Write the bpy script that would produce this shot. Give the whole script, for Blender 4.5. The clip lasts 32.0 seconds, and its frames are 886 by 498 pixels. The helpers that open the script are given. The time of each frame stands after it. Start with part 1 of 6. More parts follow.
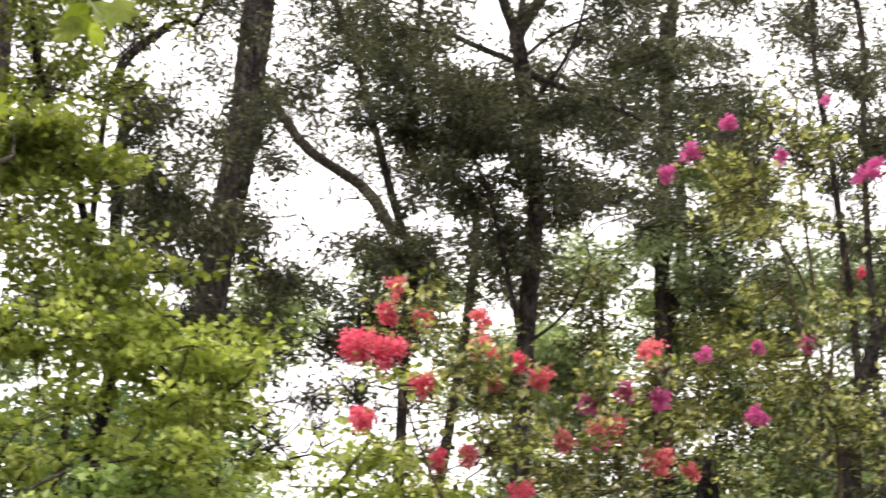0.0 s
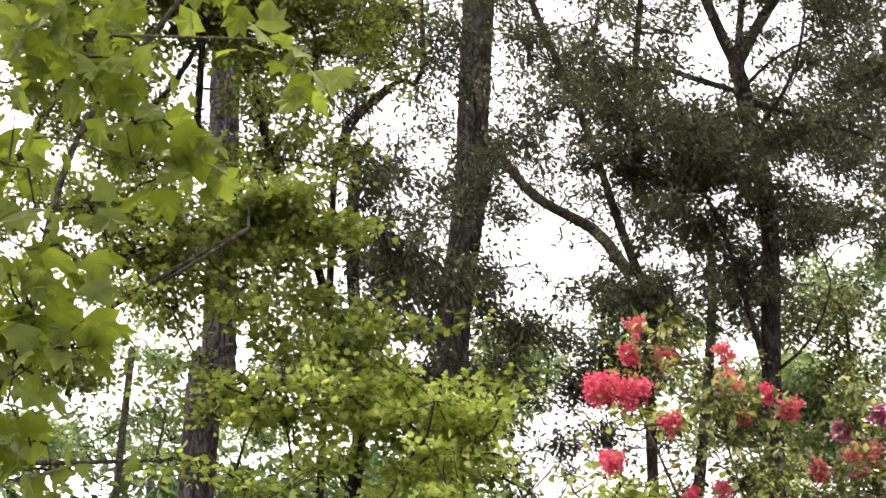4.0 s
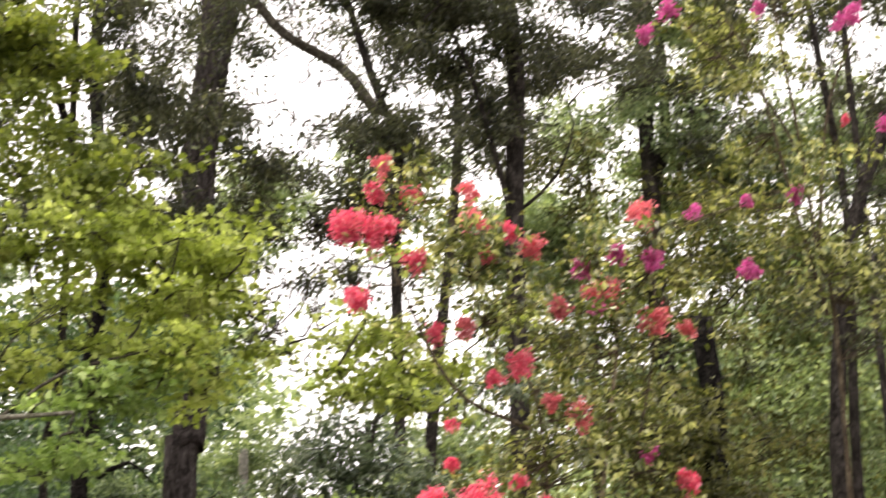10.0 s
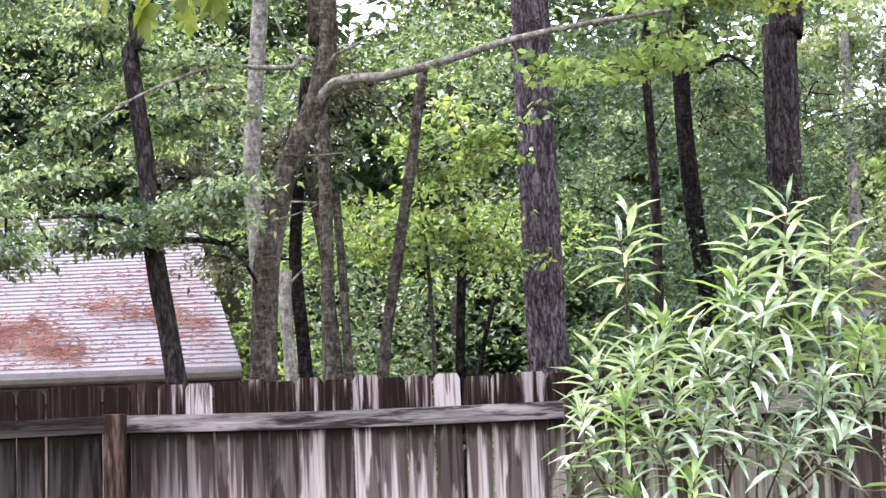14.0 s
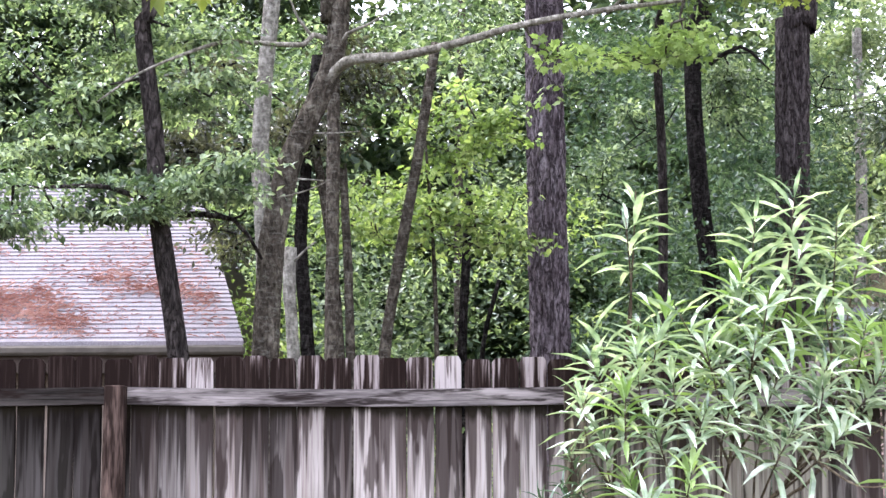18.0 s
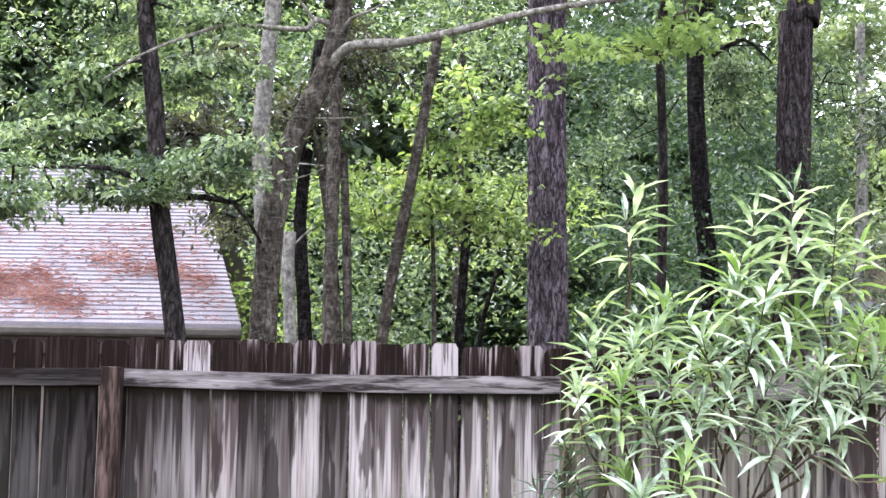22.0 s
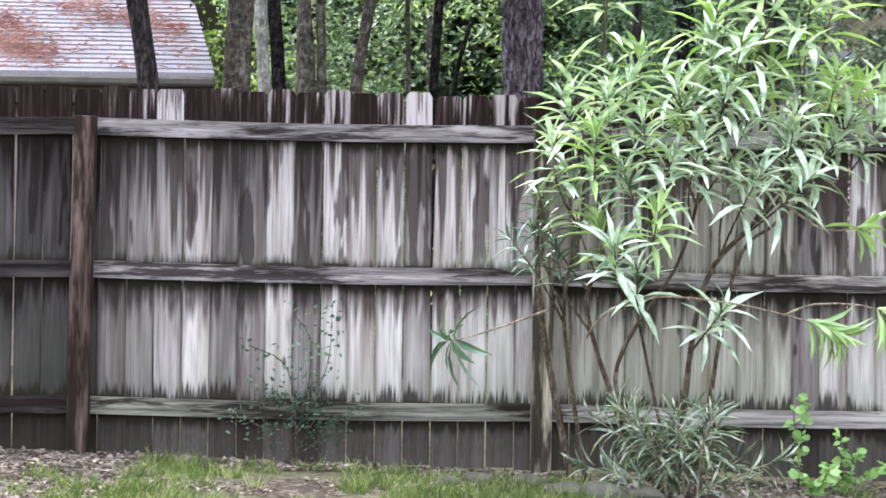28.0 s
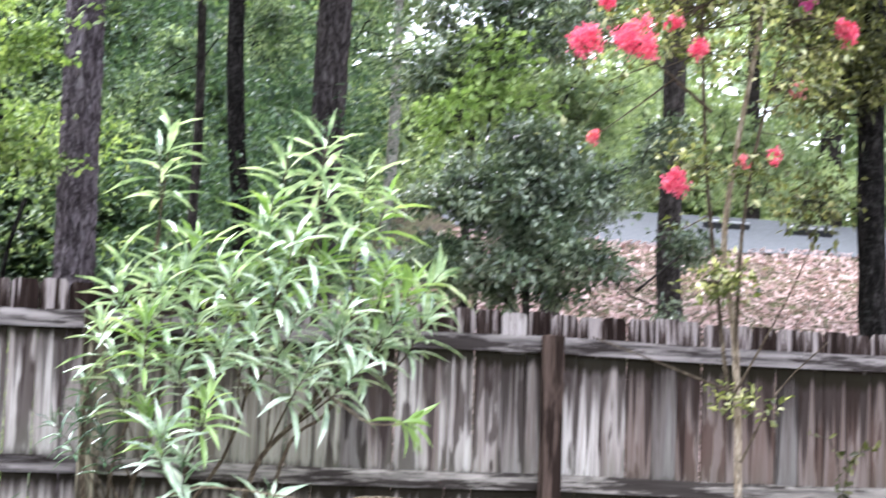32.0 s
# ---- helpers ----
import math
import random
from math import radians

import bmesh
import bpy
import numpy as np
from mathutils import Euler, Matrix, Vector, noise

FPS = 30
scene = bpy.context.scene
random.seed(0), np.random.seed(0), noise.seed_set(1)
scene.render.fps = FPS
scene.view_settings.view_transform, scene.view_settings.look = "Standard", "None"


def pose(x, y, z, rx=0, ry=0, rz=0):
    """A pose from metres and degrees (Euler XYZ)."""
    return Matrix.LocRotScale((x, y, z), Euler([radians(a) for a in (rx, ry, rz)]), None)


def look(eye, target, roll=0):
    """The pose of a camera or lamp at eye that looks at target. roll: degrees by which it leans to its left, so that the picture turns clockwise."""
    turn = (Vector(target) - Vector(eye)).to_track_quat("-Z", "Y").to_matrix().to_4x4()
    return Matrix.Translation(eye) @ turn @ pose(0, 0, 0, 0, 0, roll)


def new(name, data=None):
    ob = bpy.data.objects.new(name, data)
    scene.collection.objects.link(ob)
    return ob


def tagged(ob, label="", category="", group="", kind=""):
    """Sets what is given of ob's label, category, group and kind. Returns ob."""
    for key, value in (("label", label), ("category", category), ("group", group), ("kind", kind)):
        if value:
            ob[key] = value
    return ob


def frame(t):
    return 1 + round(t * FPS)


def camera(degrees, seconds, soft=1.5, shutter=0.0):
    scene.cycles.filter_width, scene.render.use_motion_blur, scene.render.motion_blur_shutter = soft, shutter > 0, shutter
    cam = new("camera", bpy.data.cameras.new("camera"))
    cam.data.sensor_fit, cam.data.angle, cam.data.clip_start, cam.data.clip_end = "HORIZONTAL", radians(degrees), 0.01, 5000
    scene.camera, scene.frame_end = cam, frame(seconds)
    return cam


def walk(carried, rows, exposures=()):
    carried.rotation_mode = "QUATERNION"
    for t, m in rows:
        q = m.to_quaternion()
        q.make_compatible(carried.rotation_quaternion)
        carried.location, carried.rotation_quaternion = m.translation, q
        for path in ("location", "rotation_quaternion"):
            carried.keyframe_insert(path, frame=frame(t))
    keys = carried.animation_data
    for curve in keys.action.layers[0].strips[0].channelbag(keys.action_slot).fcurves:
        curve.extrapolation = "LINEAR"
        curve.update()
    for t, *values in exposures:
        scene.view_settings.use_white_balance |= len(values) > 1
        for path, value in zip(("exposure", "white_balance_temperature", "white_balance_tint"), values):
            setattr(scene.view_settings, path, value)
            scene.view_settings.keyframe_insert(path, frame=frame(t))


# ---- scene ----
cam = camera(25.40, 32.0, soft=1.5, shutter=0.4)
EYE = 1.08
# seconds, yaw, pitch, roll of a hand-held camera that turns where it stands
TURNS = [
    (0.0, -17.65, 23.70, 1.94),
    (0.5, -20.79, 23.85, 1.65),
    (1.0, -21.75, 23.87, 0.93),
    (1.5, -20.16, 23.65, -0.06),
    (2.0, -17.43, 23.76, -1.36),
    (2.5, -14.79, 23.91, -2.04),
    (4.5, -9.08, 25.85, 1.29),
    (5.0, -9.48, 28.07, 2.68),
    (5.5, -10.66, 29.97, 3.47),
    (6.0, -12.11, 30.89, 3.68),
    (6.5, -13.36, 30.60, 3.54),
    (7.0, -14.53, 29.30, 3.37),
    (7.5, -16.08, 27.51, 3.33),
    (8.0, -18.22, 25.83, 3.13),
    (8.5, -20.61, 24.44, 2.63),
    (9.0, -22.05, 23.18, 1.61),
    (9.5, -21.20, 21.81, -0.20),
    (10.0, -18.04, 20.06, -2.12),
    (10.5, -13.92, 17.96, -1.72),
    (11.0, -10.27, 15.81, -2.24),
    (11.5, -7.20, 13.92, -2.75),
    (12.0, -4.50, 12.26, -2.66),
    (12.5, -2.30, 10.90, -2.54),
    (13.0, -0.90, 9.81, -2.34),
    (13.5, -0.20, 9.15, -2.28),
    (14.0, 0.18, 8.85, -2.18),
    (14.5, 0.43, 8.75, -1.91),
    (16.5, 0.24, 8.51, -1.04),
    (17.0, 0.29, 8.39, -0.92),
    (17.5, 0.39, 8.33, -0.58),
    (18.0, 0.35, 8.34, -0.24),
    (18.5, 0.21, 8.38, 0.00),
    (19.0, 0.13, 8.39, 0.12),
    (19.5, 0.26, 8.32, 0.17),
    (20.0, 0.51, 8.18, 0.32),
    (20.5, 0.69, 8.01, 0.43),
    (21.0, 0.55, 7.89, 0.58),
    (21.5, 0.43, 7.87, 0.74),
    (22.0, 0.32, 7.97, 0.82),
    (22.5, 0.17, 8.14, 0.94),
    (23.0, 0.02, 8.22, 0.88),
    (23.5, -0.17, 7.66, 0.64),
    (24.0, -0.39, 5.91, 0.31),
    (24.5, -0.36, 2.45, 0.08),
    (25.0, 0.57, 0.54, 0.49),
    (25.5, 1.56, -0.20, 0.80),
    (27.5, 0.57, 0.18, 0.52),
    (28.0, -0.53, 0.68, 0.79),
    (28.5, -1.54, 1.11, 1.05),
    (29.0, -2.36, 1.45, 1.06),
    (29.5, -3.24, 1.81, 0.88),
    (30.0, -4.40, 2.25, 0.88),
    (30.5, -5.91, 2.75, 1.26),
    (31.0, -7.83, 3.41, 1.86),
    (31.5, -10.22, 4.52, 2.20),
    (32.0, -13.43, 6.52, 1.98),
]
walk(cam, [(t, pose(0, 0, EYE, 90 + pitch, 0, yaw) @ pose(0, 0, 0, 0, 0, roll)) for t, yaw, pitch, roll in TURNS],
     exposures=[(0.0, 0.8, 7250, 13), (2.5, 0.76, 7250, 13), (5.0, 0.66, 7200, 12), (7.0, 0.62, 7200, 12), (9.0, 0.77, 7350, 14), (10.0, 0.95, 7500, 14), (11.0, 1.02, 7450, 19), (12.0, 1.45, 6800, 20), (13.0, 1.6, 6200, 22), (23.0, 1.61, 5900, 21), (24.0, 1.6, 5900, 20), (25.0, 1.45, 5750, 14), (28.0, 1.6, 5800, 14), (30.0, 1.68, 5850, 14), (32.0, 1.69, 5900, 14)])

# ---- daylight: a bright overcast sky ----
world = bpy.data.worlds.new("overcast_sky")
scene.world = world
world.use_nodes = True
wn, wl = world.node_tree.nodes, world.node_tree.links
sky = wn.new("ShaderNodeTexSky")
sky.sky_type = "NISHITA"
sky.sun_disc = False
sky.sun_elevation, sky.sun_rotation = radians(66), radians(309)
sky.air_density, sky.dust_density = 1.0, 4.0
veil = wn.new("ShaderNodeMix")
veil.data_type = "RGBA"
veil.inputs[0].default_value = 0.8
veil.inputs[7].default_value = (11.0, 11.2, 11.8, 1)
wl.new(sky.outputs[0], veil.inputs[6])
back = next(n for n in wn if n.type == "BACKGROUND")
back.inputs[1].default_value = 0.15
wl.new(veil.outputs[2], back.inputs[0])
sun = new("sun", bpy.data.lights.new("sun", "SUN"))
sun.data.energy, sun.data.angle, sun.data.color = 2.6, radians(30), (1.0, 0.97, 0.92)
sun.matrix_world = look((-5, 4, 14.5), (0, 0, 0))

# ---- materials ----


class Mat:
    """A small builder of node materials."""

    def __init__(self, name):
        self.m = bpy.data.materials.new(name)
        self.m.use_nodes = True
        self.n, self.l = self.m.node_tree.nodes, self.m.node_tree.links
        self.bsdf = self.n["Principled BSDF"]
        self.out = self.n["Material Output"]

    def node(self, kind, **given):
        nd = self.n.new(kind)
        for key, value in given.items():
            key = int(key[1:]) if key[0] == "i" and key[1:].isdigit() else key.replace("_", " ")
            if isinstance(value, bpy.types.NodeSocket):
                self.l.new(value, nd.inputs[key])
            else:
                nd.inputs[key].default_value = value
        return nd

    def coords(self, scale=(1, 1, 1), shuffle=False):
        v = self.node("ShaderNodeTexCoord").outputs["Object"]
        if shuffle:
            r = self.node("ShaderNodeObjectInfo").outputs["Random"]
            k = self.node("ShaderNodeVectorMath", i0=(37.0, 91.0, 0.0), i3=r)
            k.operation = "SCALE"
            v = self.node("ShaderNodeVectorMath", i0=v, i1=k.outputs[0]).outputs[0]
        return self.node("ShaderNodeMapping", Vector=v, Scale=scale).outputs[0]

    def noise(self, vec, scale, detail=4.0, rough=0.6):
        return self.node("ShaderNodeTexNoise", Vector=vec, Scale=scale, Detail=detail, Roughness=rough).outputs["Fac"]

    def ramp(self, fac, *stops):
        nd = self.node("ShaderNodeValToRGB", Fac=fac)
        el = nd.color_ramp.elements
        while len(el) < len(stops):
            el.new(0.5)
        for e, (p, c) in zip(el, stops):
            e.position, e.color = p, (*c, 1) if len(c) == 3 else c
        return nd.outputs["Color"]

    def grey(self, fac, a, b):
        return self.ramp(fac, (a, (0, 0, 0)), (b, (1, 1, 1)))

    def mix(self, fac, a, b, mode="MIX"):
        nd = self.n.new("ShaderNodeMix")
        nd.data_type, nd.blend_type = "RGBA", mode
        for k, v in ((0, fac), (6, a), (7, b)):
            if isinstance(v, bpy.types.NodeSocket):
                self.l.new(v, nd.inputs[k])
            elif k == 0:
                nd.inputs[0].default_value = v
            else:
                nd.inputs[k].default_value = (*v, 1)
        return nd.outputs[2]

    def math(self, op, a, b=0.0):
        nd = self.node("ShaderNodeMath", i0=a, i1=b)
        nd.operation = op
        return nd.outputs[0]

    def height(self, vec, axis="Z"):
        return self.node("ShaderNodeSeparateXYZ", Vector=vec).outputs[axis]

    def finish(self, color, rough=0.8, bump=None, strength=0.5, dist=0.02):
        if isinstance(color, tuple):
            self.bsdf.inputs["Base Color"].default_value = (*color, 1)
        else:
            self.l.new(color, self.bsdf.inputs["Base Color"])
        self.bsdf.inputs["Roughness"].default_value = rough
        self.bsdf.inputs["Specular IOR Level"].default_value = 0.01
        if bump is not None:
            b = self.node("ShaderNodeBump", Height=bump, Strength=strength, Distance=dist)
            self.l.new(b.outputs[0], self.bsdf.inputs["Normal"])
        return self.m


def leaf_material(name, a, b, c, rough=0.5, through_share=0.35, glow=(1.25, 1.3, 0.6), spec=0.2, shade=1.0, patch=3.0):
    """Leaf colour that differs from leaf to leaf, from spray to spray and from bough to bough, lit through from behind."""
    k = Mat(name)
    rnd = k.node("ShaderNodeNewGeometry").outputs["Random Per Island"]
    spray = k.grey(k.noise(k.coords((1, 1, 1.6)), patch, 2.0, 0.5), 0.32, 0.68)
    fac = k.math("ADD", k.math("MULTIPLY", rnd, 0.45), k.math("MULTIPLY", spray, 0.55))
    col = k.ramp(fac, (0.08, a), (0.5, b), (0.92, c))
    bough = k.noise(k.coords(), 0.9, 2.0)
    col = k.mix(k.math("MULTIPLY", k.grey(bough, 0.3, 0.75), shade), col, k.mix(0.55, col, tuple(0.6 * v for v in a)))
    k.finish(col, rough * 0.75)
    k.bsdf.inputs["Specular IOR Level"].default_value = spec
    tr = k.node("ShaderNodeBsdfTranslucent", Color=k.mix(1.0, col, glow, "MULTIPLY"))
    mx = k.node("ShaderNodeMixShader", i0=through_share, i1=k.bsdf.outputs[0], i2=tr.outputs[0])
    k.l.new(mx.outputs[0], k.out.inputs["Surface"])
    return k.m


def bark_material(name, dark, mid, light, scale=6.0, stretch=0.22, dist=0.03, moss=0.0, crack=0.6):
    """Bark: upright meandering fissures between paler plates, fine grain, and blotches of lichen."""
    k = Mat(name)
    grain = k.noise(k.coords((1, 1, 0.4)), scale * 5, 5.0, 0.65)
    plate = k.noise(k.coords((1, 1, stretch)), scale * 2.0, 3.0, 0.55)
    fissure = k.noise(k.coords((1, 1, stretch)), scale * 2.6, 2.5, 0.5)
    edge = k.grey(k.math("ABSOLUTE", k.math("SUBTRACT", fissure, 0.5)), 0.008, 0.075)
    broad = k.noise(k.coords((1, 1, 0.6)), 1.6, 3.0)
    col = k.ramp(k.math("ADD", k.math("MULTIPLY", grain, 0.5), k.math("MULTIPLY", plate, 0.5)), (0.36, dark), (0.5, mid), (0.64, light))
    col = k.mix(k.math("MULTIPLY", k.math("SUBTRACT", 1.0, edge), crack), col, tuple(0.45 * c for c in dark))
    col = k.mix(k.math("MULTIPLY", k.grey(broad, 0.42, 0.72), 0.6), col, k.mix(0.5, col, dark))
    if moss:
        col = k.mix(k.math("MULTIPLY", k.grey(k.noise(k.coords((1, 1, 2.6)), 13.0, 4.0, 0.7), 0.52, 0.66), moss), col, (0.34, 0.34, 0.29))
    return k.finish(col, 0.9, k.math("ADD", k.math("MULTIPLY", edge, 0.8), grain), 0.9, dist)


M_PINE = bark_material("pine_bark", (0.04, 0.031, 0.034), (0.115, 0.096, 0.105), (0.24, 0.212, 0.228), 8.0, 0.22, 0.035, 0.0, 0.75)
# darker copy of the pine bark: canopy shade put into its colour
M_PINE_SHADED = bark_material("shaded_pine_bark", (0.021, 0.017, 0.0165), (0.06, 0.051, 0.05), (0.13, 0.115, 0.113), 8.0, 0.22, 0.035, 0.0, 0.75)
M_LIMB = bark_material("pale_limb_bark", (0.06, 0.056, 0.046), (0.165, 0.155, 0.125), (0.32, 0.305, 0.26), 12.0, 0.6, 0.006, 0.4, 0.25)
M_DARK = bark_material("wet_dark_bark", (0.004, 0.0038, 0.0035), (0.012, 0.0105, 0.01), (0.042, 0.037, 0.034), 10.0, 0.35, 0.015, 0.06)
M_GREY = bark_material("lichen_grey_bark", (0.02, 0.017, 0.013), (0.058, 0.05, 0.039), (0.14, 0.126, 0.10), 9.0, 0.5, 0.012, 0.22, 0.4)
M_PALE = bark_material("pale_grey_bark", (0.07, 0.066, 0.055), (0.19, 0.182, 0.155), (0.37, 0.36, 0.315), 8.0, 1.0, 0.006, 0.45, 0.3)
M_OAK = bark_material("oak_bark", (0.012, 0.011, 0.010), (0.04, 0.034, 0.031), (0.09, 0.08, 0.074), 9.0, 0.35, 0.02)
M_TWIG = bark_material("twig_bark", (0.03, 0.025, 0.02), (0.07, 0.06, 0.045), (0.14, 0.12, 0.09), 20.0, 0.5, 0.003)
M_CANE = bark_material("smooth_cane_bark", (0.12, 0.09, 0.06), (0.26, 0.21, 0.15), (0.40, 0.34, 0.26), 14.0, 0.3, 0.003)
M_STEM = bark_material("brown_shrub_stem", (0.03, 0.023, 0.018), (0.085, 0.066, 0.045), (0.18, 0.15, 0.108), 16.0, 0.4, 0.003)

L_MAPLE = leaf_material("yellow_green_leaf", (0.085, 0.108, 0.028), (0.36, 0.42, 0.12), (0.76, 0.79, 0.36), 0.45, 0.5, glow=(1.1, 1.2, 0.6), shade=0.5)
L_GREEN = leaf_material("pale_green_maple_leaf", (0.08, 0.125, 0.04), (0.27, 0.365, 0.13), (0.58, 0.68, 0.33), 0.45, 0.48, glow=(1.05, 1.2, 0.62), shade=0.45)
# darker copy of the maple leaf: canopy shade put into its colour
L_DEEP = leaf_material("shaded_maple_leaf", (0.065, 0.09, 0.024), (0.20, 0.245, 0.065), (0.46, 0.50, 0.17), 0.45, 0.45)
L_NEAR = leaf_material("young_maple_leaf", (0.11, 0.145, 0.03), (0.2, 0.25, 0.055), (0.33, 0.39, 0.11), 0.45, 0.5, patch=9.0)
L_OAK = leaf_material("dark_oak_leaf", (0.026, 0.030, 0.022), (0.062, 0.069, 0.046), (0.19, 0.195, 0.14), 0.34, 0.38, spec=0.5)
L_OLIVE = leaf_material("olive_leaf", (0.022, 0.026, 0.012), (0.085, 0.09, 0.036), (0.38, 0.37, 0.18), 0.4, 0.45)
# palest tone: bright leaf highlights put into the colour
L_WOOD = leaf_material("wood_leaf", (0.015, 0.030, 0.018), (0.122, 0.188, 0.104), (0.60, 0.72, 0.48), 0.4, 0.4, spec=0.4)
L_FAR = leaf_material("far_wood_leaf", (0.018, 0.032, 0.018), (0.065, 0.10, 0.055), (0.24, 0.31, 0.17), 0.6, 0.35, patch=1.2)
L_UNDER = leaf_material("understory_leaf", (0.036, 0.066, 0.022), (0.235, 0.34, 0.12), (0.66, 0.77, 0.38), 0.45, 0.45)
L_HOLLY = leaf_material("holly_leaf", (0.022, 0.038, 0.022), (0.115, 0.16, 0.095), (0.40, 0.46, 0.33), 0.28, 0.2, spec=0.8)
# end tones of the crape and oleander leaves paint in sky glints
L_CRAPE = leaf_material("crape_myrtle_leaf", (0.02, 0.027, 0.011), (0.125, 0.145, 0.05), (0.74, 0.73, 0.44), 0.32, 0.4, spec=0.6, shade=0.6, patch=7.0)
L_OLE = leaf_material("oleander_leaf", (0.065, 0.125, 0.06), (0.405, 0.515, 0.355), (0.88, 0.93, 0.83), 0.3, 0.22, spec=1.0, shade=0.2, patch=9.0)
L_OLE_OLD = leaf_material("old_oleander_leaf", (0.025, 0.055, 0.03), (0.075, 0.135, 0.075), (0.2, 0.29, 0.18), 0.3, 0.15, spec=1.0, shade=0.25)
L_OLE_YOUNG = leaf_material("young_oleander_leaf", (0.13, 0.23, 0.06), (0.32, 0.46, 0.17), (0.55, 0.67, 0.36), 0.32, 0.3, spec=1.0, shade=0.25)
# pale end tone: the sucker leaves' highlights, painted in
L_SUCKER = leaf_material("dull_oleander_leaf", (0.03, 0.055, 0.03), (0.15, 0.20, 0.11), (0.60, 0.62, 0.48), 0.26, 0.2, spec=1.0, patch=12.0)
L_WEED = leaf_material("fresh_weed_leaf", (0.11, 0.21, 0.06), (0.22, 0.37, 0.12), (0.38, 0.53, 0.22), 0.5, 0.35, shade=0.3)
L_GRASS = leaf_material("grass_blade", (0.035, 0.058, 0.017), (0.105, 0.15, 0.038), (0.38, 0.40, 0.19), 0.5, 0.4, patch=6.0)
L_STRAW = leaf_material("pine_straw", (0.24, 0.105, 0.085), (0.46, 0.25, 0.21), (0.60, 0.42, 0.37), 0.8, 0.05, spec=0.2)
L_LITTER = leaf_material("dead_leaf", (0.05, 0.038, 0.03), (0.17, 0.135, 0.11), (0.46, 0.39, 0.32), 0.8, 0.1, (1, 0.9, 0.7), spec=0.2, patch=9.0)
L_BANK = leaf_material("pinkish_dead_leaf", (0.40, 0.27, 0.25), (0.64, 0.47, 0.44), (0.80, 0.65, 0.62), 0.8, 0.1, (1, 0.9, 0.8), spec=0.2)
# haze and sunlight on distant foliage, put into a paler leaf colour
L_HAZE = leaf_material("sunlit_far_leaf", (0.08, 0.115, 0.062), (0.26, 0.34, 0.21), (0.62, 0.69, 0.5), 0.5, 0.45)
# dark copy of the wood leaf: woodland shade put into its colour
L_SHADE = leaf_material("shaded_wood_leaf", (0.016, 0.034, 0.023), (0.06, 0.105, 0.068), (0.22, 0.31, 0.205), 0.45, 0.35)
F_RED = leaf_material("coral_red_petal", (0.66, 0.07, 0.17), (0.83, 0.18, 0.29), (0.94, 0.5, 0.56), 0.6, 0.45, (1.2, 0.8, 0.8), spec=0.2, patch=22.0)
F_CORAL = leaf_material("faded_coral_petal", (0.64, 0.13, 0.19), (0.80, 0.27, 0.31), (0.86, 0.52, 0.52), 0.6, 0.45, (1.2, 0.85, 0.8), spec=0.2, patch=22.0)
F_PINK = leaf_material("magenta_petal", (0.60, 0.08, 0.31), (0.72, 0.17, 0.44), (0.85, 0.38, 0.60), 0.6, 0.45, (1.1, 0.8, 1.0), spec=0.2, patch=22.0)


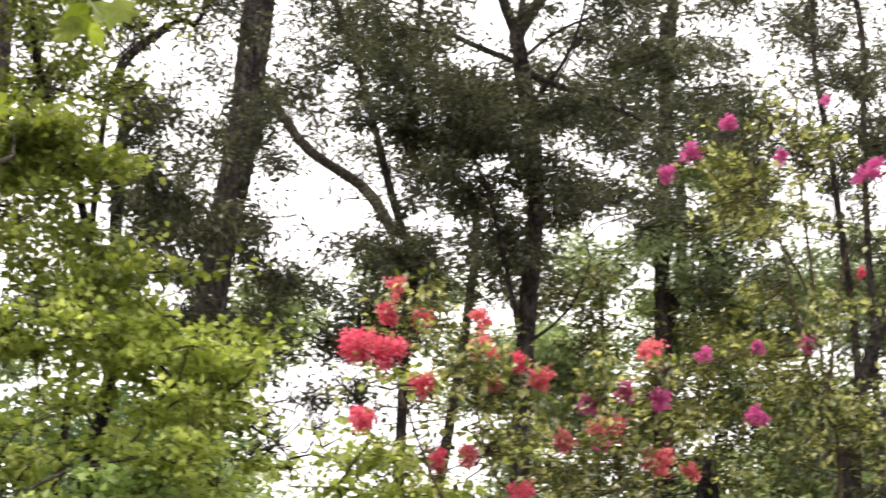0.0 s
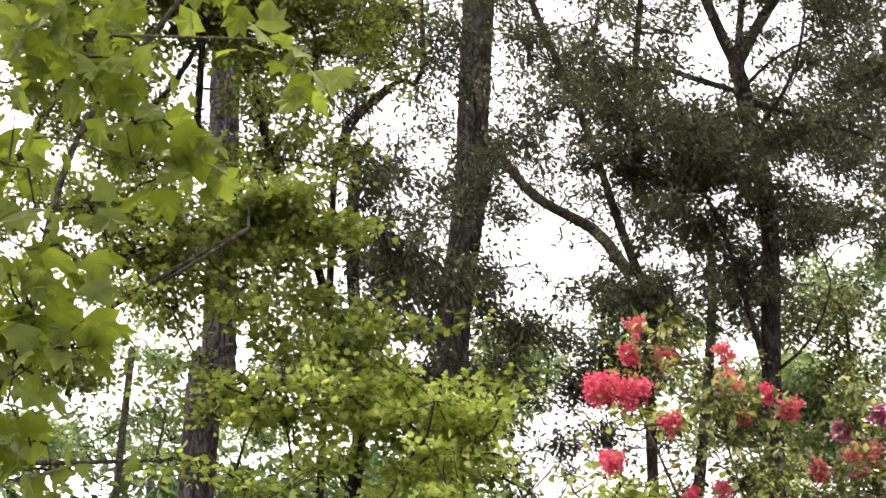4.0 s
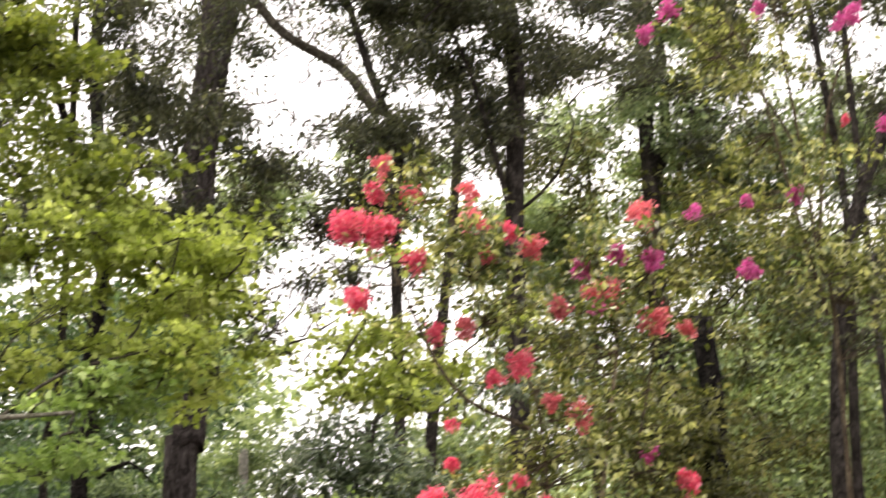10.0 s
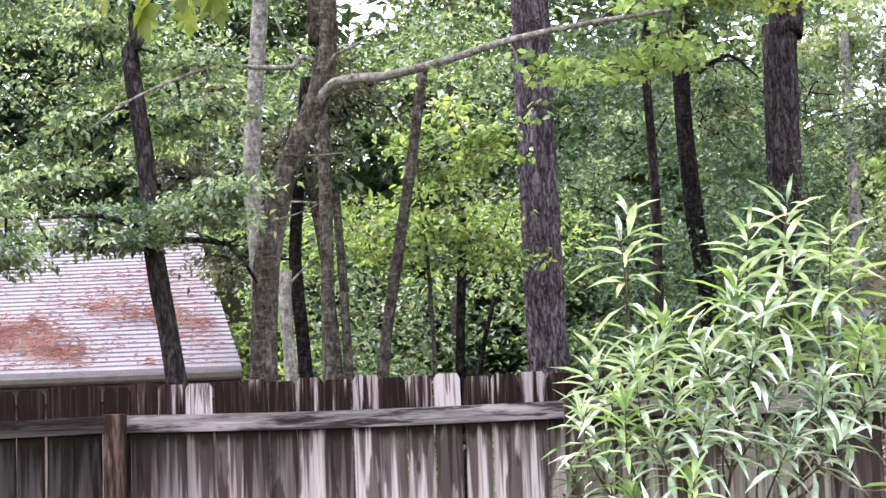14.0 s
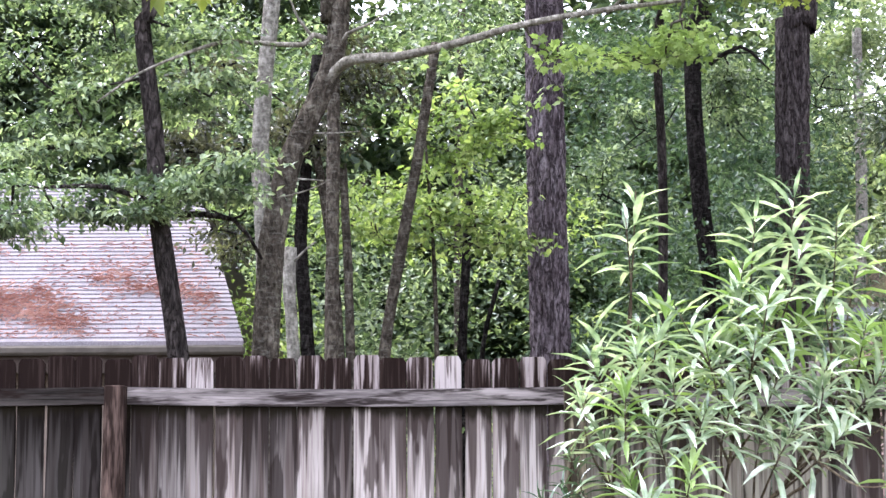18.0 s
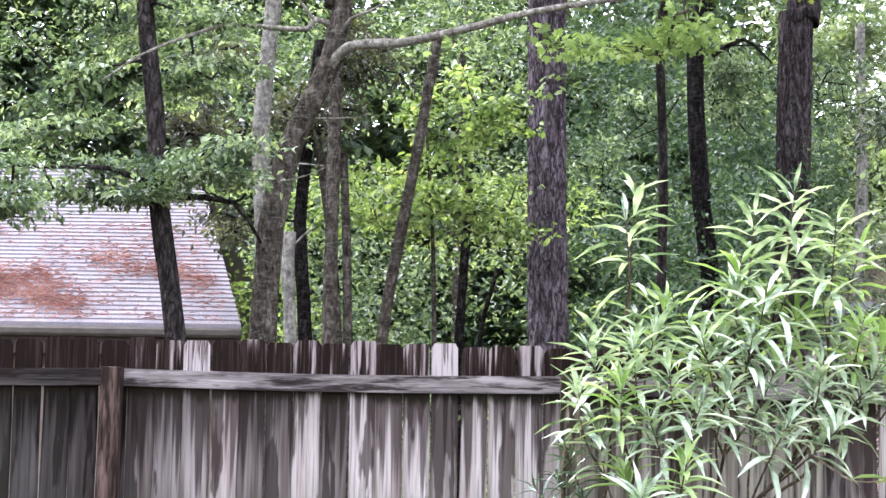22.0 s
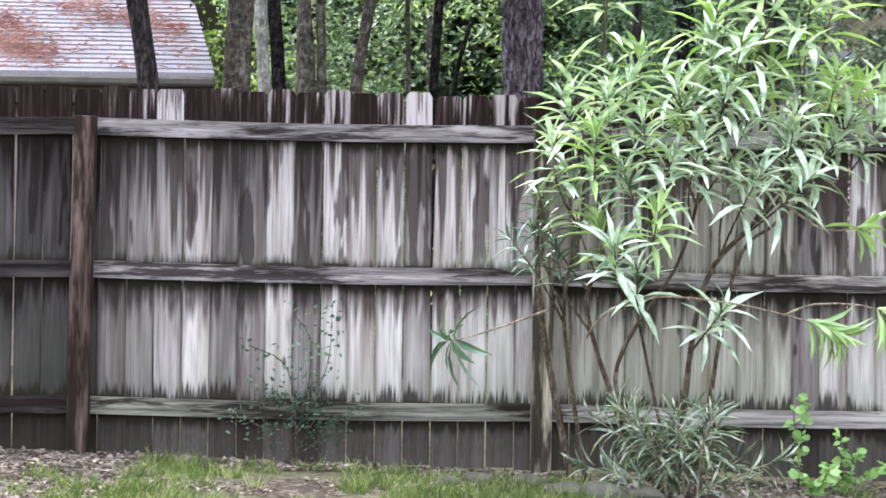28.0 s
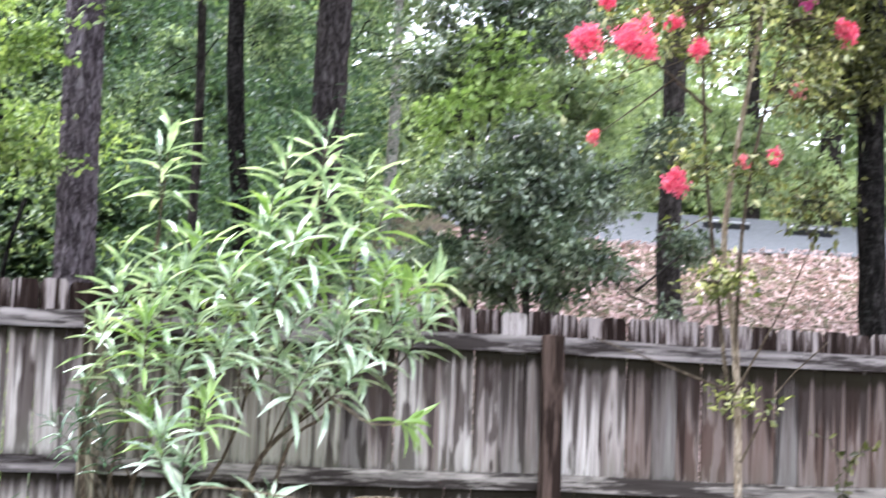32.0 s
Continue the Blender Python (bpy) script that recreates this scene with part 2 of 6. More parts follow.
def wood_material(name, tone=1.0, head=(0.012, 0.008, 0.007), panel_shade=0.0, rust=0.0, tint=(1, 1, 1), damp=0.78):
    """Weathered fence boards: silver grey with brown streaks, rain-dark heads, drip stains and a painted shadow line
    under the rails, mildew tufts above them.
    """
    k = Mat(name)
    v = k.coords((1, 1, 1), True)
    own = k.node("ShaderNodeTexCoord").outputs["Object"]
    z = k.height(own)

    def grain(a, b, detail=5.0, rough=0.55):
        return k.noise(k.node("ShaderNodeMapping", Vector=v, Scale=(a, a, b)).outputs[0], 1.0, detail, rough)

    def toned(*c):
        return tuple(tone * q * h for q, h in zip(c, tint))

    def band(low, high, wave, amount):
        zz = k.math("ADD", z, k.math("MULTIPLY", k.math("SUBTRACT", wave, 0.5), amount))
        return k.node("ShaderNodeMapRange", Value=zz, i1=low, i2=high).outputs[0]
    streak, fine, blot, broad = grain(14, 0.7, 3.0), grain(85, 2.4, 3.0), grain(9, 1.7, 3.0), grain(3, 1.0, 2.0)
    column, spike = grain(26, 0.3, 2.0), grain(75, 0.4, 2.0)
    rnd = k.node("ShaderNodeObjectInfo").outputs["Random"]
    odd = k.math("FRACT", k.math("MULTIPLY", rnd, 7.3))
    shift = k.math("ADD", streak, k.math("MULTIPLY", k.math("SUBTRACT", odd, 0.5), 0.15))
    col = k.ramp(shift, (0.31, toned(0.19, 0.157, 0.14)), (0.39, toned(0.335, 0.297, 0.27)), (0.46, toned(0.41, 0.372, 0.342)), (0.56, toned(0.47, 0.432, 0.40)), (0.68, toned(0.57, 0.53, 0.49)))
    col = k.mix(k.math("MULTIPLY", k.grey(fine, 0.5, 0.6), 0.5), col, toned(0.13, 0.10, 0.095))
    brown = k.grey(k.math("ADD", grain(11, 0.8, 2.0), k.math("MULTIPLY", k.math("SUBTRACT", rnd, 0.5), 0.2)), 0.54, 0.58)
    col = k.mix(k.math("MULTIPLY", brown, 0.48 * damp), col, toned(0.15, 0.10, 0.086))
    stain = k.grey(k.math("ADD", blot, k.math("MULTIPLY", k.math("SUBTRACT", streak, 0.5), 0.8)), 0.57, 0.61)
    col = k.mix(k.math("MULTIPLY", k.math("MULTIPLY", stain, band(0.55, 1.1, blot, 0.6)), 0.85), col, toned(0.04, 0.029, 0.026))
    side = k.math("ABSOLUTE", k.height(own, "X"))
    col = k.mix(k.math("MULTIPLY", k.math("MULTIPLY", k.grey(side, 0.052, 0.069), k.grey(blot, 0.3, 0.55)), 0.75), col, toned(0.045, 0.034, 0.03))
    # tree shade on the left panel, painted as broad dark blotches
    if panel_shade:
        col = k.mix(k.math("MULTIPLY", k.grey(broad, 0.35, 0.65), panel_shade), col, (0.032, 0.032, 0.026))
    if rust:
        col = k.mix(rust, col, (0.17, 0.095, 0.07))
    film = k.math("MULTIPLY", band(0.98, 0.55, blot, 0.5), k.grey(broad, 0.3, 0.6))
    col = k.mix(k.math("MULTIPLY", film, 0.5), col, toned(0.27, 0.265, 0.21))
    for rail in (0.23, 0.92, 1.645):
        below = band(rail + 0.1, rail + 0.09, streak, 0.0)
        above = band(rail, rail + 0.01, streak, 0.0)
        high = rail > 1.5
        drip = k.math("MULTIPLY", band(rail - (0.3 if high else 0.16), rail - (0.12 if high else 0.06), column, 2.1 if high else 0.6), below)
        wash = k.math("MULTIPLY", band(rail - (0.7 if high else 0.3), rail, blot, 0.4), below)
        col = k.mix(k.math("MULTIPLY", wash, damp if high else 0.4 * damp), col, toned(0.08, 0.067, 0.06))
        col = k.mix(k.math("MULTIPLY", drip, 0.78), col, toned(0.026, 0.018, 0.016))
        # the rail's shadow line, painted on the board just below it
        rail_shadow = k.math("MULTIPLY", band(rail - 0.06, rail - 0.02, column, 0.16), below)
        lift = 0.13 if rail > 0.5 else 0.16
        tuft = k.math("ADD", k.math("MULTIPLY", spike, 0.45), k.math("MULTIPLY", blot, 0.55))
        crust = k.math("MULTIPLY", band(rail + lift, rail + lift - 0.05, tuft, 0.22 if rail > 0.5 else 0.5), above)
        veil = k.math("MULTIPLY", band(rail + 0.3, rail + 0.1, column, 0.35), above)
        col = k.mix(k.math("MULTIPLY", veil, 0.4), col, toned(0.10, 0.105, 0.075))
        col = k.mix(k.math("MULTIPLY", k.math("MAXIMUM", rail_shadow, crust), 0.88), col, (0.014, 0.012, 0.008))
    crown = k.math("ADD", grain(38, 2.2, 3.0), k.math("MULTIPLY", k.math("SUBTRACT", odd, 0.5), 0.22))
    crown = k.math("ADD", crown, k.math("MULTIPLY", k.math("SUBTRACT", z, 1.80), 0.5))
    # the shaded panel's heads are painted darker too
    if panel_shade:
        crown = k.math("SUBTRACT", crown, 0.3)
    top = k.ramp(crown, (0.49, head), (0.56, (0.055, 0.041, 0.037)), (0.64, (0.27, 0.235, 0.225)))
    top = k.mix(k.math("MULTIPLY", k.grey(fine, 0.5, 0.6), 0.4), top, (0.05, 0.035, 0.03))
    col = k.mix(band(1.68, 1.70, streak, 0.0), col, top)
    col = k.mix(k.math("MULTIPLY", band(0.32, 0.1, column, 0.5), 0.85), col, (0.022, 0.017, 0.013))
    knot = k.node("ShaderNodeTexVoronoi", Vector=k.node("ShaderNodeMapping", Vector=v, Scale=(7, 0.0, 2.2)).outputs[0], Scale=1.0).outputs["Distance"]
    col = k.mix(k.math("MULTIPLY", k.ramp(knot, (0.05, (1, 1, 1)), (0.1, (0, 0, 0))), 0.8), col, (0.03, 0.021, 0.018))
    return k.finish(col, 0.8, k.math("ADD", fine, streak), 0.4, 0.003)


def rail_material(name, along, base):
    k = Mat(name)
    sc = (1.2, 30, 30) if along == "x" else (30, 30, 1.2)
    v = k.coords((1, 1, 1), True)
    g = k.noise(k.node("ShaderNodeMapping", Vector=v, Scale=sc).outputs[0], 1.0, 5.0, 0.65)
    b = k.noise(k.node("ShaderNodeMapping", Vector=v, Scale=(1.6, 14, 14) if along == "x" else (14, 14, 1.6)).outputs[0], 1.0, 4.0, 0.7)
    col = k.ramp(g, (0.36, tuple(0.3 * c for c in base)), (0.48, base), (0.64, tuple(1.9 * c for c in base)))
    col = k.mix(k.math("MULTIPLY", k.grey(k.math("ADD", b, k.math("MULTIPLY", k.math("SUBTRACT", g, 0.5), 0.5)), 0.47, 0.57), 0.9), col, (0.012, 0.008, 0.007))
    return k.finish(col, 0.85, g, 0.5, 0.005)


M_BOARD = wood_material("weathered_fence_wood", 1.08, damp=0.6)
# left panel's boards: the tree's shade is put into this low tone
M_BOARD_SHADED = wood_material("shaded_fence_wood", 0.18, panel_shade=0.45)
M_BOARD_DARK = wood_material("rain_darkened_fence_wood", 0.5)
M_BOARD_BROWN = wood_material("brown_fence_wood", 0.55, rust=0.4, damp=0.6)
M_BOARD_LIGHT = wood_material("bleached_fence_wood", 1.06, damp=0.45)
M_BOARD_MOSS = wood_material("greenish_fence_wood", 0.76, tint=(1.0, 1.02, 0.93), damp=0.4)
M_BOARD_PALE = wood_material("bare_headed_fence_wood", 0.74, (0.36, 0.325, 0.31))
M_RAIL = rail_material("grey_rail_wood", "x", (0.175, 0.157, 0.15))
M_RAIL_PALE = rail_material("bleached_rail_wood", "x", (0.22, 0.2, 0.178))
M_RAIL_MOSS = rail_material("mossy_rail_wood", "x", (0.125, 0.12, 0.095))
# left panel's rails, their colour darkened for the same tree shade
M_RAIL_SHADED = rail_material("shaded_rail_wood", "x", (0.035, 0.031, 0.028))
M_POST = rail_material("brown_post_wood", "z", (0.068, 0.048, 0.039))
M_POST_GREY = rail_material("mossy_post_wood", "z", (0.20, 0.178, 0.125))


def ground_material():
    k = Mat("yard_soil")
    v = k.coords()
    n1, n2 = k.noise(v, 1.3, 5.0), k.noise(v, 22.0, 5.0, 0.7)
    n3 = k.noise(v, 70.0, 3.0, 0.7)
    col = k.ramp(k.math("ADD", k.math("MULTIPLY", n2, 0.6), k.math("MULTIPLY", n3, 0.4)), (0.38, (0.018, 0.014, 0.011)), (0.5, (0.06, 0.048, 0.036)), (0.6, (0.16, 0.135, 0.105)))
    col = k.mix(k.grey(n1, 0.42, 0.6), col, k.mix(0.5, col, (0.12, 0.13, 0.06)))
    return k.finish(col, 0.95, n2, 0.8, 0.03)


def plain_material(name, base, rough=0.7, grain=8.0, amount=0.35):
    k = Mat(name)
    v = k.coords()
    n1, n2 = k.noise(v, grain, 5.0), k.noise(v, grain * 6, 3.0)
    col = k.mix(k.grey(n1, 0.3, 0.7), tuple(c * (1 - amount) for c in base), base)
    return k.finish(col, rough, n2, 0.3, 0.004)


def shingle_material():
    k = Mat("weathered_shingle")
    v = k.coords((1, 1, 1), True)
    n2, n1 = k.noise(v, 60.0, 3.0), k.noise(v, 1.4, 3.0)
    col = k.ramp(n2, (0.3, (0.135, 0.128, 0.136)), (0.7, (0.25, 0.238, 0.252)))
    col = k.mix(k.math("MULTIPLY", k.grey(n1, 0.45, 0.7), 0.5), col, (0.24, 0.2, 0.2))
    return k.finish(col, 0.9, n2, 0.4, 0.003)


M_GROUND = ground_material()
M_SHINGLE = shingle_material()
M_FASCIA = plain_material("cream_gutter_paint", (0.105, 0.094, 0.08), 0.5)
M_TRIM = plain_material("dark_fascia_board", (0.09, 0.072, 0.062), 0.7)
M_SIDING = plain_material("tan_house_siding", (0.22, 0.18, 0.15), 0.8)
M_ROAD = plain_material("worn_asphalt", (0.15, 0.155, 0.165), 0.9, 12.0)
M_EDGE = plain_material("mossy_stone", (0.085, 0.08, 0.062), 0.9, 14.0, 0.6)
M_BACKDROP = plain_material("distant_tree_line", (0.035, 0.048, 0.026), 1.0, 0.6, 0.7)
# shade on the parking stops' front faces, painted as dark concrete
M_STOP = plain_material("shaded_concrete", (0.03, 0.03, 0.032), 0.7, 20.0)
M_CONCRETE = plain_material("pale_concrete", (0.62, 0.62, 0.62), 0.8, 10.0)

# ---- mesh helpers ----


def raw_mesh(name, verts, faces, material, smooth=True):
    """A mesh from arrays of points and of equal-sided faces."""
    verts, faces = np.asarray(verts, np.float32), np.asarray(faces, np.int32)
    me = bpy.data.meshes.new(name)
    n, k = faces.shape
    me.vertices.add(len(verts))
    me.vertices.foreach_set("co", verts.ravel())
    me.loops.add(n * k)
    me.loops.foreach_set("vertex_index", faces.ravel())
    me.polygons.add(n)
    me.polygons.foreach_set("loop_start", np.arange(0, n * k, k, dtype=np.int32))
    me.polygons.foreach_set("loop_total", np.full(n, k, np.int32))
    me.polygons.foreach_set("use_smooth", np.full(n, smooth))
    me.materials.append(material)
    me.update(calc_edges=True)
    return me


def piece(name, mesh, parent=None, label="", at=None):
    ob = new(name, mesh)
    if at is not None:
        ob.matrix_basis = at
    if parent is not None:
        ob.parent = parent
    if label:
        ob["label"] = label
    return ob


def bm_mesh(name, bm, material):
    me = bpy.data.meshes.new(name)
    bm.to_mesh(me)
    bm.free()
    me.materials.append(material)
    return me


def box(bm, lo, hi, bevel=0.0):
    lo, hi = Vector(lo), Vector(hi)
    r = bmesh.ops.create_cube(bm, size=1.0, matrix=Matrix.Translation((lo + hi) / 2) @ Matrix.Diagonal((*(hi - lo), 1)))
    if bevel:
        bmesh.ops.bevel(bm, geom=list({e for v in r["verts"] for e in v.link_edges}), offset=bevel, segments=1, affect="EDGES")
    return bm


def glide(points, step):
    """Points along a smooth line through the given ones, about a step apart, and how far along each lies (0 to 1)."""
    p = np.array(points, float)
    q = np.vstack([2 * p[0] - p[1], p, 2 * p[-1] - p[-2]])
    out = []
    for i in range(len(p) - 1):
        a, b, c, d = q[i:i + 4]
        n = max(2, int(np.linalg.norm(c - b) / step))
        t = np.linspace(0, 1, n, endpoint=False)[:, None]
        out.append(0.5 * (2 * b + (c - a) * t + (2 * a - 5 * b + 4 * c - d) * t ** 2 + (3 * b - a - 3 * c + d) * t ** 3))
    out = np.vstack([*out, p[-1:]])
    along = np.r_[0, np.cumsum(np.linalg.norm(np.diff(out, axis=0), axis=1))]
    return out, along / along[-1]


def tube(points, r0, r1, sides=10, step=0.2, rough=0.06, seed=0, plates=None):
    """A tapered, slightly uneven limb with closed ends."""
    rng = np.random.default_rng(seed)
    c, s = glide(points, step)
    t = np.gradient(c, axis=0)
    t /= np.linalg.norm(t, axis=1)[:, None]
    ref = np.where(np.abs(t[:, 2:3]) > 0.8, [[1.0, 0, 0]], [[0, 0, 1.0]])
    ref = np.repeat(ref[:1], len(c), 0) if len(np.unique(ref, axis=0)) > 1 else ref
    u = np.cross(t, ref)
    u /= np.linalg.norm(u, axis=1)[:, None] + 1e-9
    w = np.cross(t, u)
    a = np.linspace(0, 2 * np.pi, sides, endpoint=False)
    r = (r0 + (r1 - r0) * s)[:, None] * (1 + rough * rng.standard_normal((len(c), sides)))
    if plates:
        wide, tall, deep = plates
        cells = max(5, int(2 * np.pi * r0 / wide))
        gu, gv = a / (2 * np.pi) * cells, np.r_[0, np.cumsum(np.linalg.norm(np.diff(c, axis=0), axis=1))] / tall
        rows = int(gv[-1]) + 3
        ju, jv = rng.uniform(-0.42, 0.42, (rows, cells)), rng.uniform(-0.42, 0.42, (rows, cells))
        lift = rng.uniform(0.4, 1.0, (rows, cells))
        U, V = np.meshgrid(gu, gv)
        first, second, high = np.full(U.shape, 9.0), np.full(U.shape, 9.0), np.zeros(U.shape)
        for du in (-1, 0, 1):
            for dv in (-1, 0, 1):
                iu, iv = np.floor(U).astype(int) + du, np.clip(np.floor(V).astype(int) + dv, 0, rows - 1)
                d = np.hypot(U - (iu + 0.5 + ju[iv, iu % cells]), V - (np.floor(V) + dv + 0.5 + jv[iv, iu % cells]))
                near = d < first
                second = np.where(near, first, np.minimum(second, d))
                high = np.where(near, lift[iv, iu % cells], high)
                first = np.where(near, d, first)
        r = r + deep * (np.clip((second - first) / 0.28, 0, 1) * high - 0.5)
    v = c[:, None] + r[..., None] * (np.cos(a)[None, :, None] * u[:, None] + np.sin(a)[None, :, None] * w[:, None])
    i, j = np.meshgrid(np.arange(len(c) - 1), np.arange(sides), indexing="ij")
    k = (j + 1) % sides
    f = np.stack([i * sides + j, i * sides + k, (i + 1) * sides + k, (i + 1) * sides + j], -1).reshape(-1, 4)
    last = (len(c) - 1) * sides
    caps = np.array([[k0, k0 + 1, sides - 2 - k0, sides - 1 - k0] for k0 in range(sides // 2 - 1)])
    return v.reshape(-1, 3), np.vstack([f, last + caps])


DIAMOND = (np.array([(0, 0, 0), (-0.5, 0.45, 0.12), (0, 1, 0), (0.5, 0.45, 0.12)], float), np.array([(0, 2, 1), (0, 3, 2)]))
OVAL = (np.array([(0, 0, 0), (-0.42, 0.3, 0.07), (-0.4, 0.65, 0.05), (0, 1, -0.08), (0.4, 0.65, 0.05), (0.42, 0.3, 0.07), (0, 0.5, 0)], float),
        np.array([(0, 6, 1), (1, 6, 2), (2, 6, 3), (3, 6, 4), (4, 6, 5), (5, 6, 0)]))
LANCE = (np.array([(-0.12, 0, 0), (0.12, 0, 0), (-0.46, 0.3, 0.1), (0, 0.3, 0.06), (0.46, 0.3, 0.1), (-0.42, 0.62, 0.09), (0, 0.62, 0.05), (0.42, 0.62, 0.09), (0, 1, -0.03)], float),
         np.array([(0, 3, 2), (0, 1, 3), (1, 4, 3), (2, 3, 5), (3, 6, 5), (3, 4, 6), (4, 7, 6), (5, 6, 8), (6, 7, 8)]))
BLADE = (np.array([(-0.5, 0, 0), (0.5, 0, 0), (-0.35, 0.55, 0.05), (0.35, 0.55, 0.05), (0, 1, 0.22)], float), np.array([(0, 1, 3), (0, 3, 2), (2, 3, 4)]))
LOBED = (np.array([(0, 0.35, 0), (0, 0, 0), (-0.28, 0.10, 0.03), (-0.55, 0.22, 0.0), (-0.36, 0.44, 0.05), (-0.47, 0.74, -0.04), (-0.24, 0.68, 0.04), (0, 1, -0.1),
                   (0.24, 0.68, 0.04), (0.47, 0.74, -0.04), (0.36, 0.44, 0.05), (0.55, 0.22, 0.0), (0.28, 0.10, 0.03)], float),
         np.array([(0, k, k + 1) for k in range(1, 12)] + [(0, 12, 1)]))


def unit(a):
    return a / (np.linalg.norm(a, axis=-1, keepdims=True) + 1e-9)


def leaves(name, shape, base, way, face, length, width, material):
    """Many leaves of one shape: where each starts, which way it grows and faces, its length and width."""
    tv, tf = shape
    way = unit(way)
    side = unit(np.cross(way, face))
    up = np.cross(side, way)
    n, k = len(base), len(tv)
    v = (base[:, None] + tv[None, :, 1:2] * (way * length[:, None])[:, None] + tv[None, :, 0:1] * (side * width[:, None])[:, None]
         + tv[None, :, 2:3] * (up * length[:, None])[:, None])
    f = (tf[None] + (np.arange(n) * k)[:, None, None]).reshape(-1, 3)
    return raw_mesh(name, v.reshape(-1, 3), f, material, False)


GAPS = [((0.90, 18.00, 11.25), 0.38), ((2.2, 18.00, 11.0), 0.3), ((4.79, 20.00, 10.47), 0.45), ((4.23, 18.00, 7.43), 0.28), ((6.17, 18.00, 12.26), 0.42), ((4.57, 18.00, 9.78), 0.42), ((4.10, 18.00, 13.88), 0.5), ((2.55, 18.00, 11.01), 0.45), ((0.43, 16.00, 10.03), 0.5), ((4.98, 18.00, 6.98), 0.4), ((9.63, 18.00, 12.37), 0.6), ((10.30, 18.00, 9.14), 0.35), ((7.72, 18.00, 9.95), 0.35), ((6.17, 18.00, 11.83), 0.42), ((0.43, 16.00, 9.95), 0.3)]


def spread_clumps(rng, crowns, ragged=0.0, reach=0.0, rise=0.5):
    """Centres of leaf clumps inside the crowns' ellipsoids (centre, radii, count), thinned unevenly, with open gaps between the trees.
    With a reach the clumps sit in rows along leafy branchlets of that length."""
    out = []
    for centre, radii, count in crowns:
        m = max(3, count // 8) if reach else count
        d = unit(rng.standard_normal((m, 3))) * rng.random((m, 1)) ** 0.45
        c = np.array(centre) + d * np.array(radii) * rng.uniform(0.85, 1.2, (m, 1))
        if reach:
            way = unit(d * 0.7 + rng.standard_normal((m, 3)) * [1, 1, rise]) * [1, 1, rise]
            u = rng.uniform(-0.5, 0.5, (m, 8, 1))
            fork = unit(rng.standard_normal((m, 8, 3)) * [1, 1, rise]) * rng.random((m, 8, 1)) * 0.35
            c = (c[:, None] + reach * rng.uniform(0.6, 1.4, (m, 1, 1)) * (u * way[:, None] + fork * (u + 0.5))).reshape(-1, 3)
        out.append(c)
    c = np.vstack(out)
    keep = np.array([noise.noise(Vector(p) * 1.1) for p in c]) > -0.22 + ragged
    for g, r in GAPS:
        g = np.array(g)
        e = np.array([0, 0, EYE])
        along = unit(g - e)
        off = (c - e) - ((c - e) @ along)[:, None] * along
        far = (c - e) @ along / np.linalg.norm(g - e)
        keep &= (np.linalg.norm(off, axis=1) > r * far * (0.35 + 0.75 * rng.random(len(c)))) | (far < 0.7) | (rng.random(len(c)) < 0.12)
    return c[keep]


def clump_leaves(rng, centres, per, size, droop=0.3, flat=0.6, upness=1.0):
    """Leaves about clump centres: base, way and face."""
    n = len(centres) * per
    off = rng.standard_normal((n, 3)) * size * np.array([1, 1, flat])
    base = np.repeat(centres, per, 0) + off
    way = unit(off + 1e-3) * 0.8 + rng.standard_normal((n, 3)) * 0.6
    way[:, 2] -= droop
    face = rng.standard_normal((n, 3)) * 0.6
    face[:, 2] += upness
    return base, way, face


def branch(spots, skeleton):
    """Where each bough springs from: the nearest place on a limb or on a bough grown before it."""
    gap = np.array([np.sqrt(((skeleton - c) ** 2).sum(1)).min() for c in spots])
    grown, start = skeleton, np.zeros_like(spots)
    for k in np.argsort(gap):
        start[k] = grown[np.argmin(((grown - spots[k]) ** 2).sum(1) + 0.6 * np.maximum(grown[:, 2] - spots[k][2], 0) ** 2)]
        grown = np.vstack([grown, (start[k] + spots[k]) / 2, spots[k]])
    return start


def twigs(name, rng, centres, skeleton, r, material, near=None):
    """A thin bent twig from each clump to the nearest place on a limb."""
    near = near if near is not None else np.array([skeleton[np.argmin(((skeleton - c) ** 2).sum(1) + 0.5 * np.maximum(skeleton[:, 2] - c[2], 0) ** 2)] for c in centres])
    mid = (near + centres) / 2 + rng.standard_normal(centres.shape) * 0.12 * np.linalg.norm(near - centres, axis=1)[:, None]
    rings = []
    side = unit(np.cross(centres - near, rng.standard_normal(centres.shape)))
    up = unit(np.cross(centres - near, side))
    for p, q in ((near, 1.0), (mid, 0.7), (centres, 0.3)):
        for a in (0, 2.09, 4.19):
            rings.append(p + r * q * (math.cos(a) * side + math.sin(a) * up))
    v = np.stack(rings, 1)
    f = np.array([(s * 3 + a, s * 3 + (a + 1) % 3, s * 3 + 3 + (a + 1) % 3, s * 3 + 3 + a) for s in (0, 1) for a in range(3)])
    f = (f[None] + (np.arange(len(v)) * 9)[:, None, None]).reshape(-1, 4)
    return raw_mesh(name, v.reshape(-1, 3), f, material)


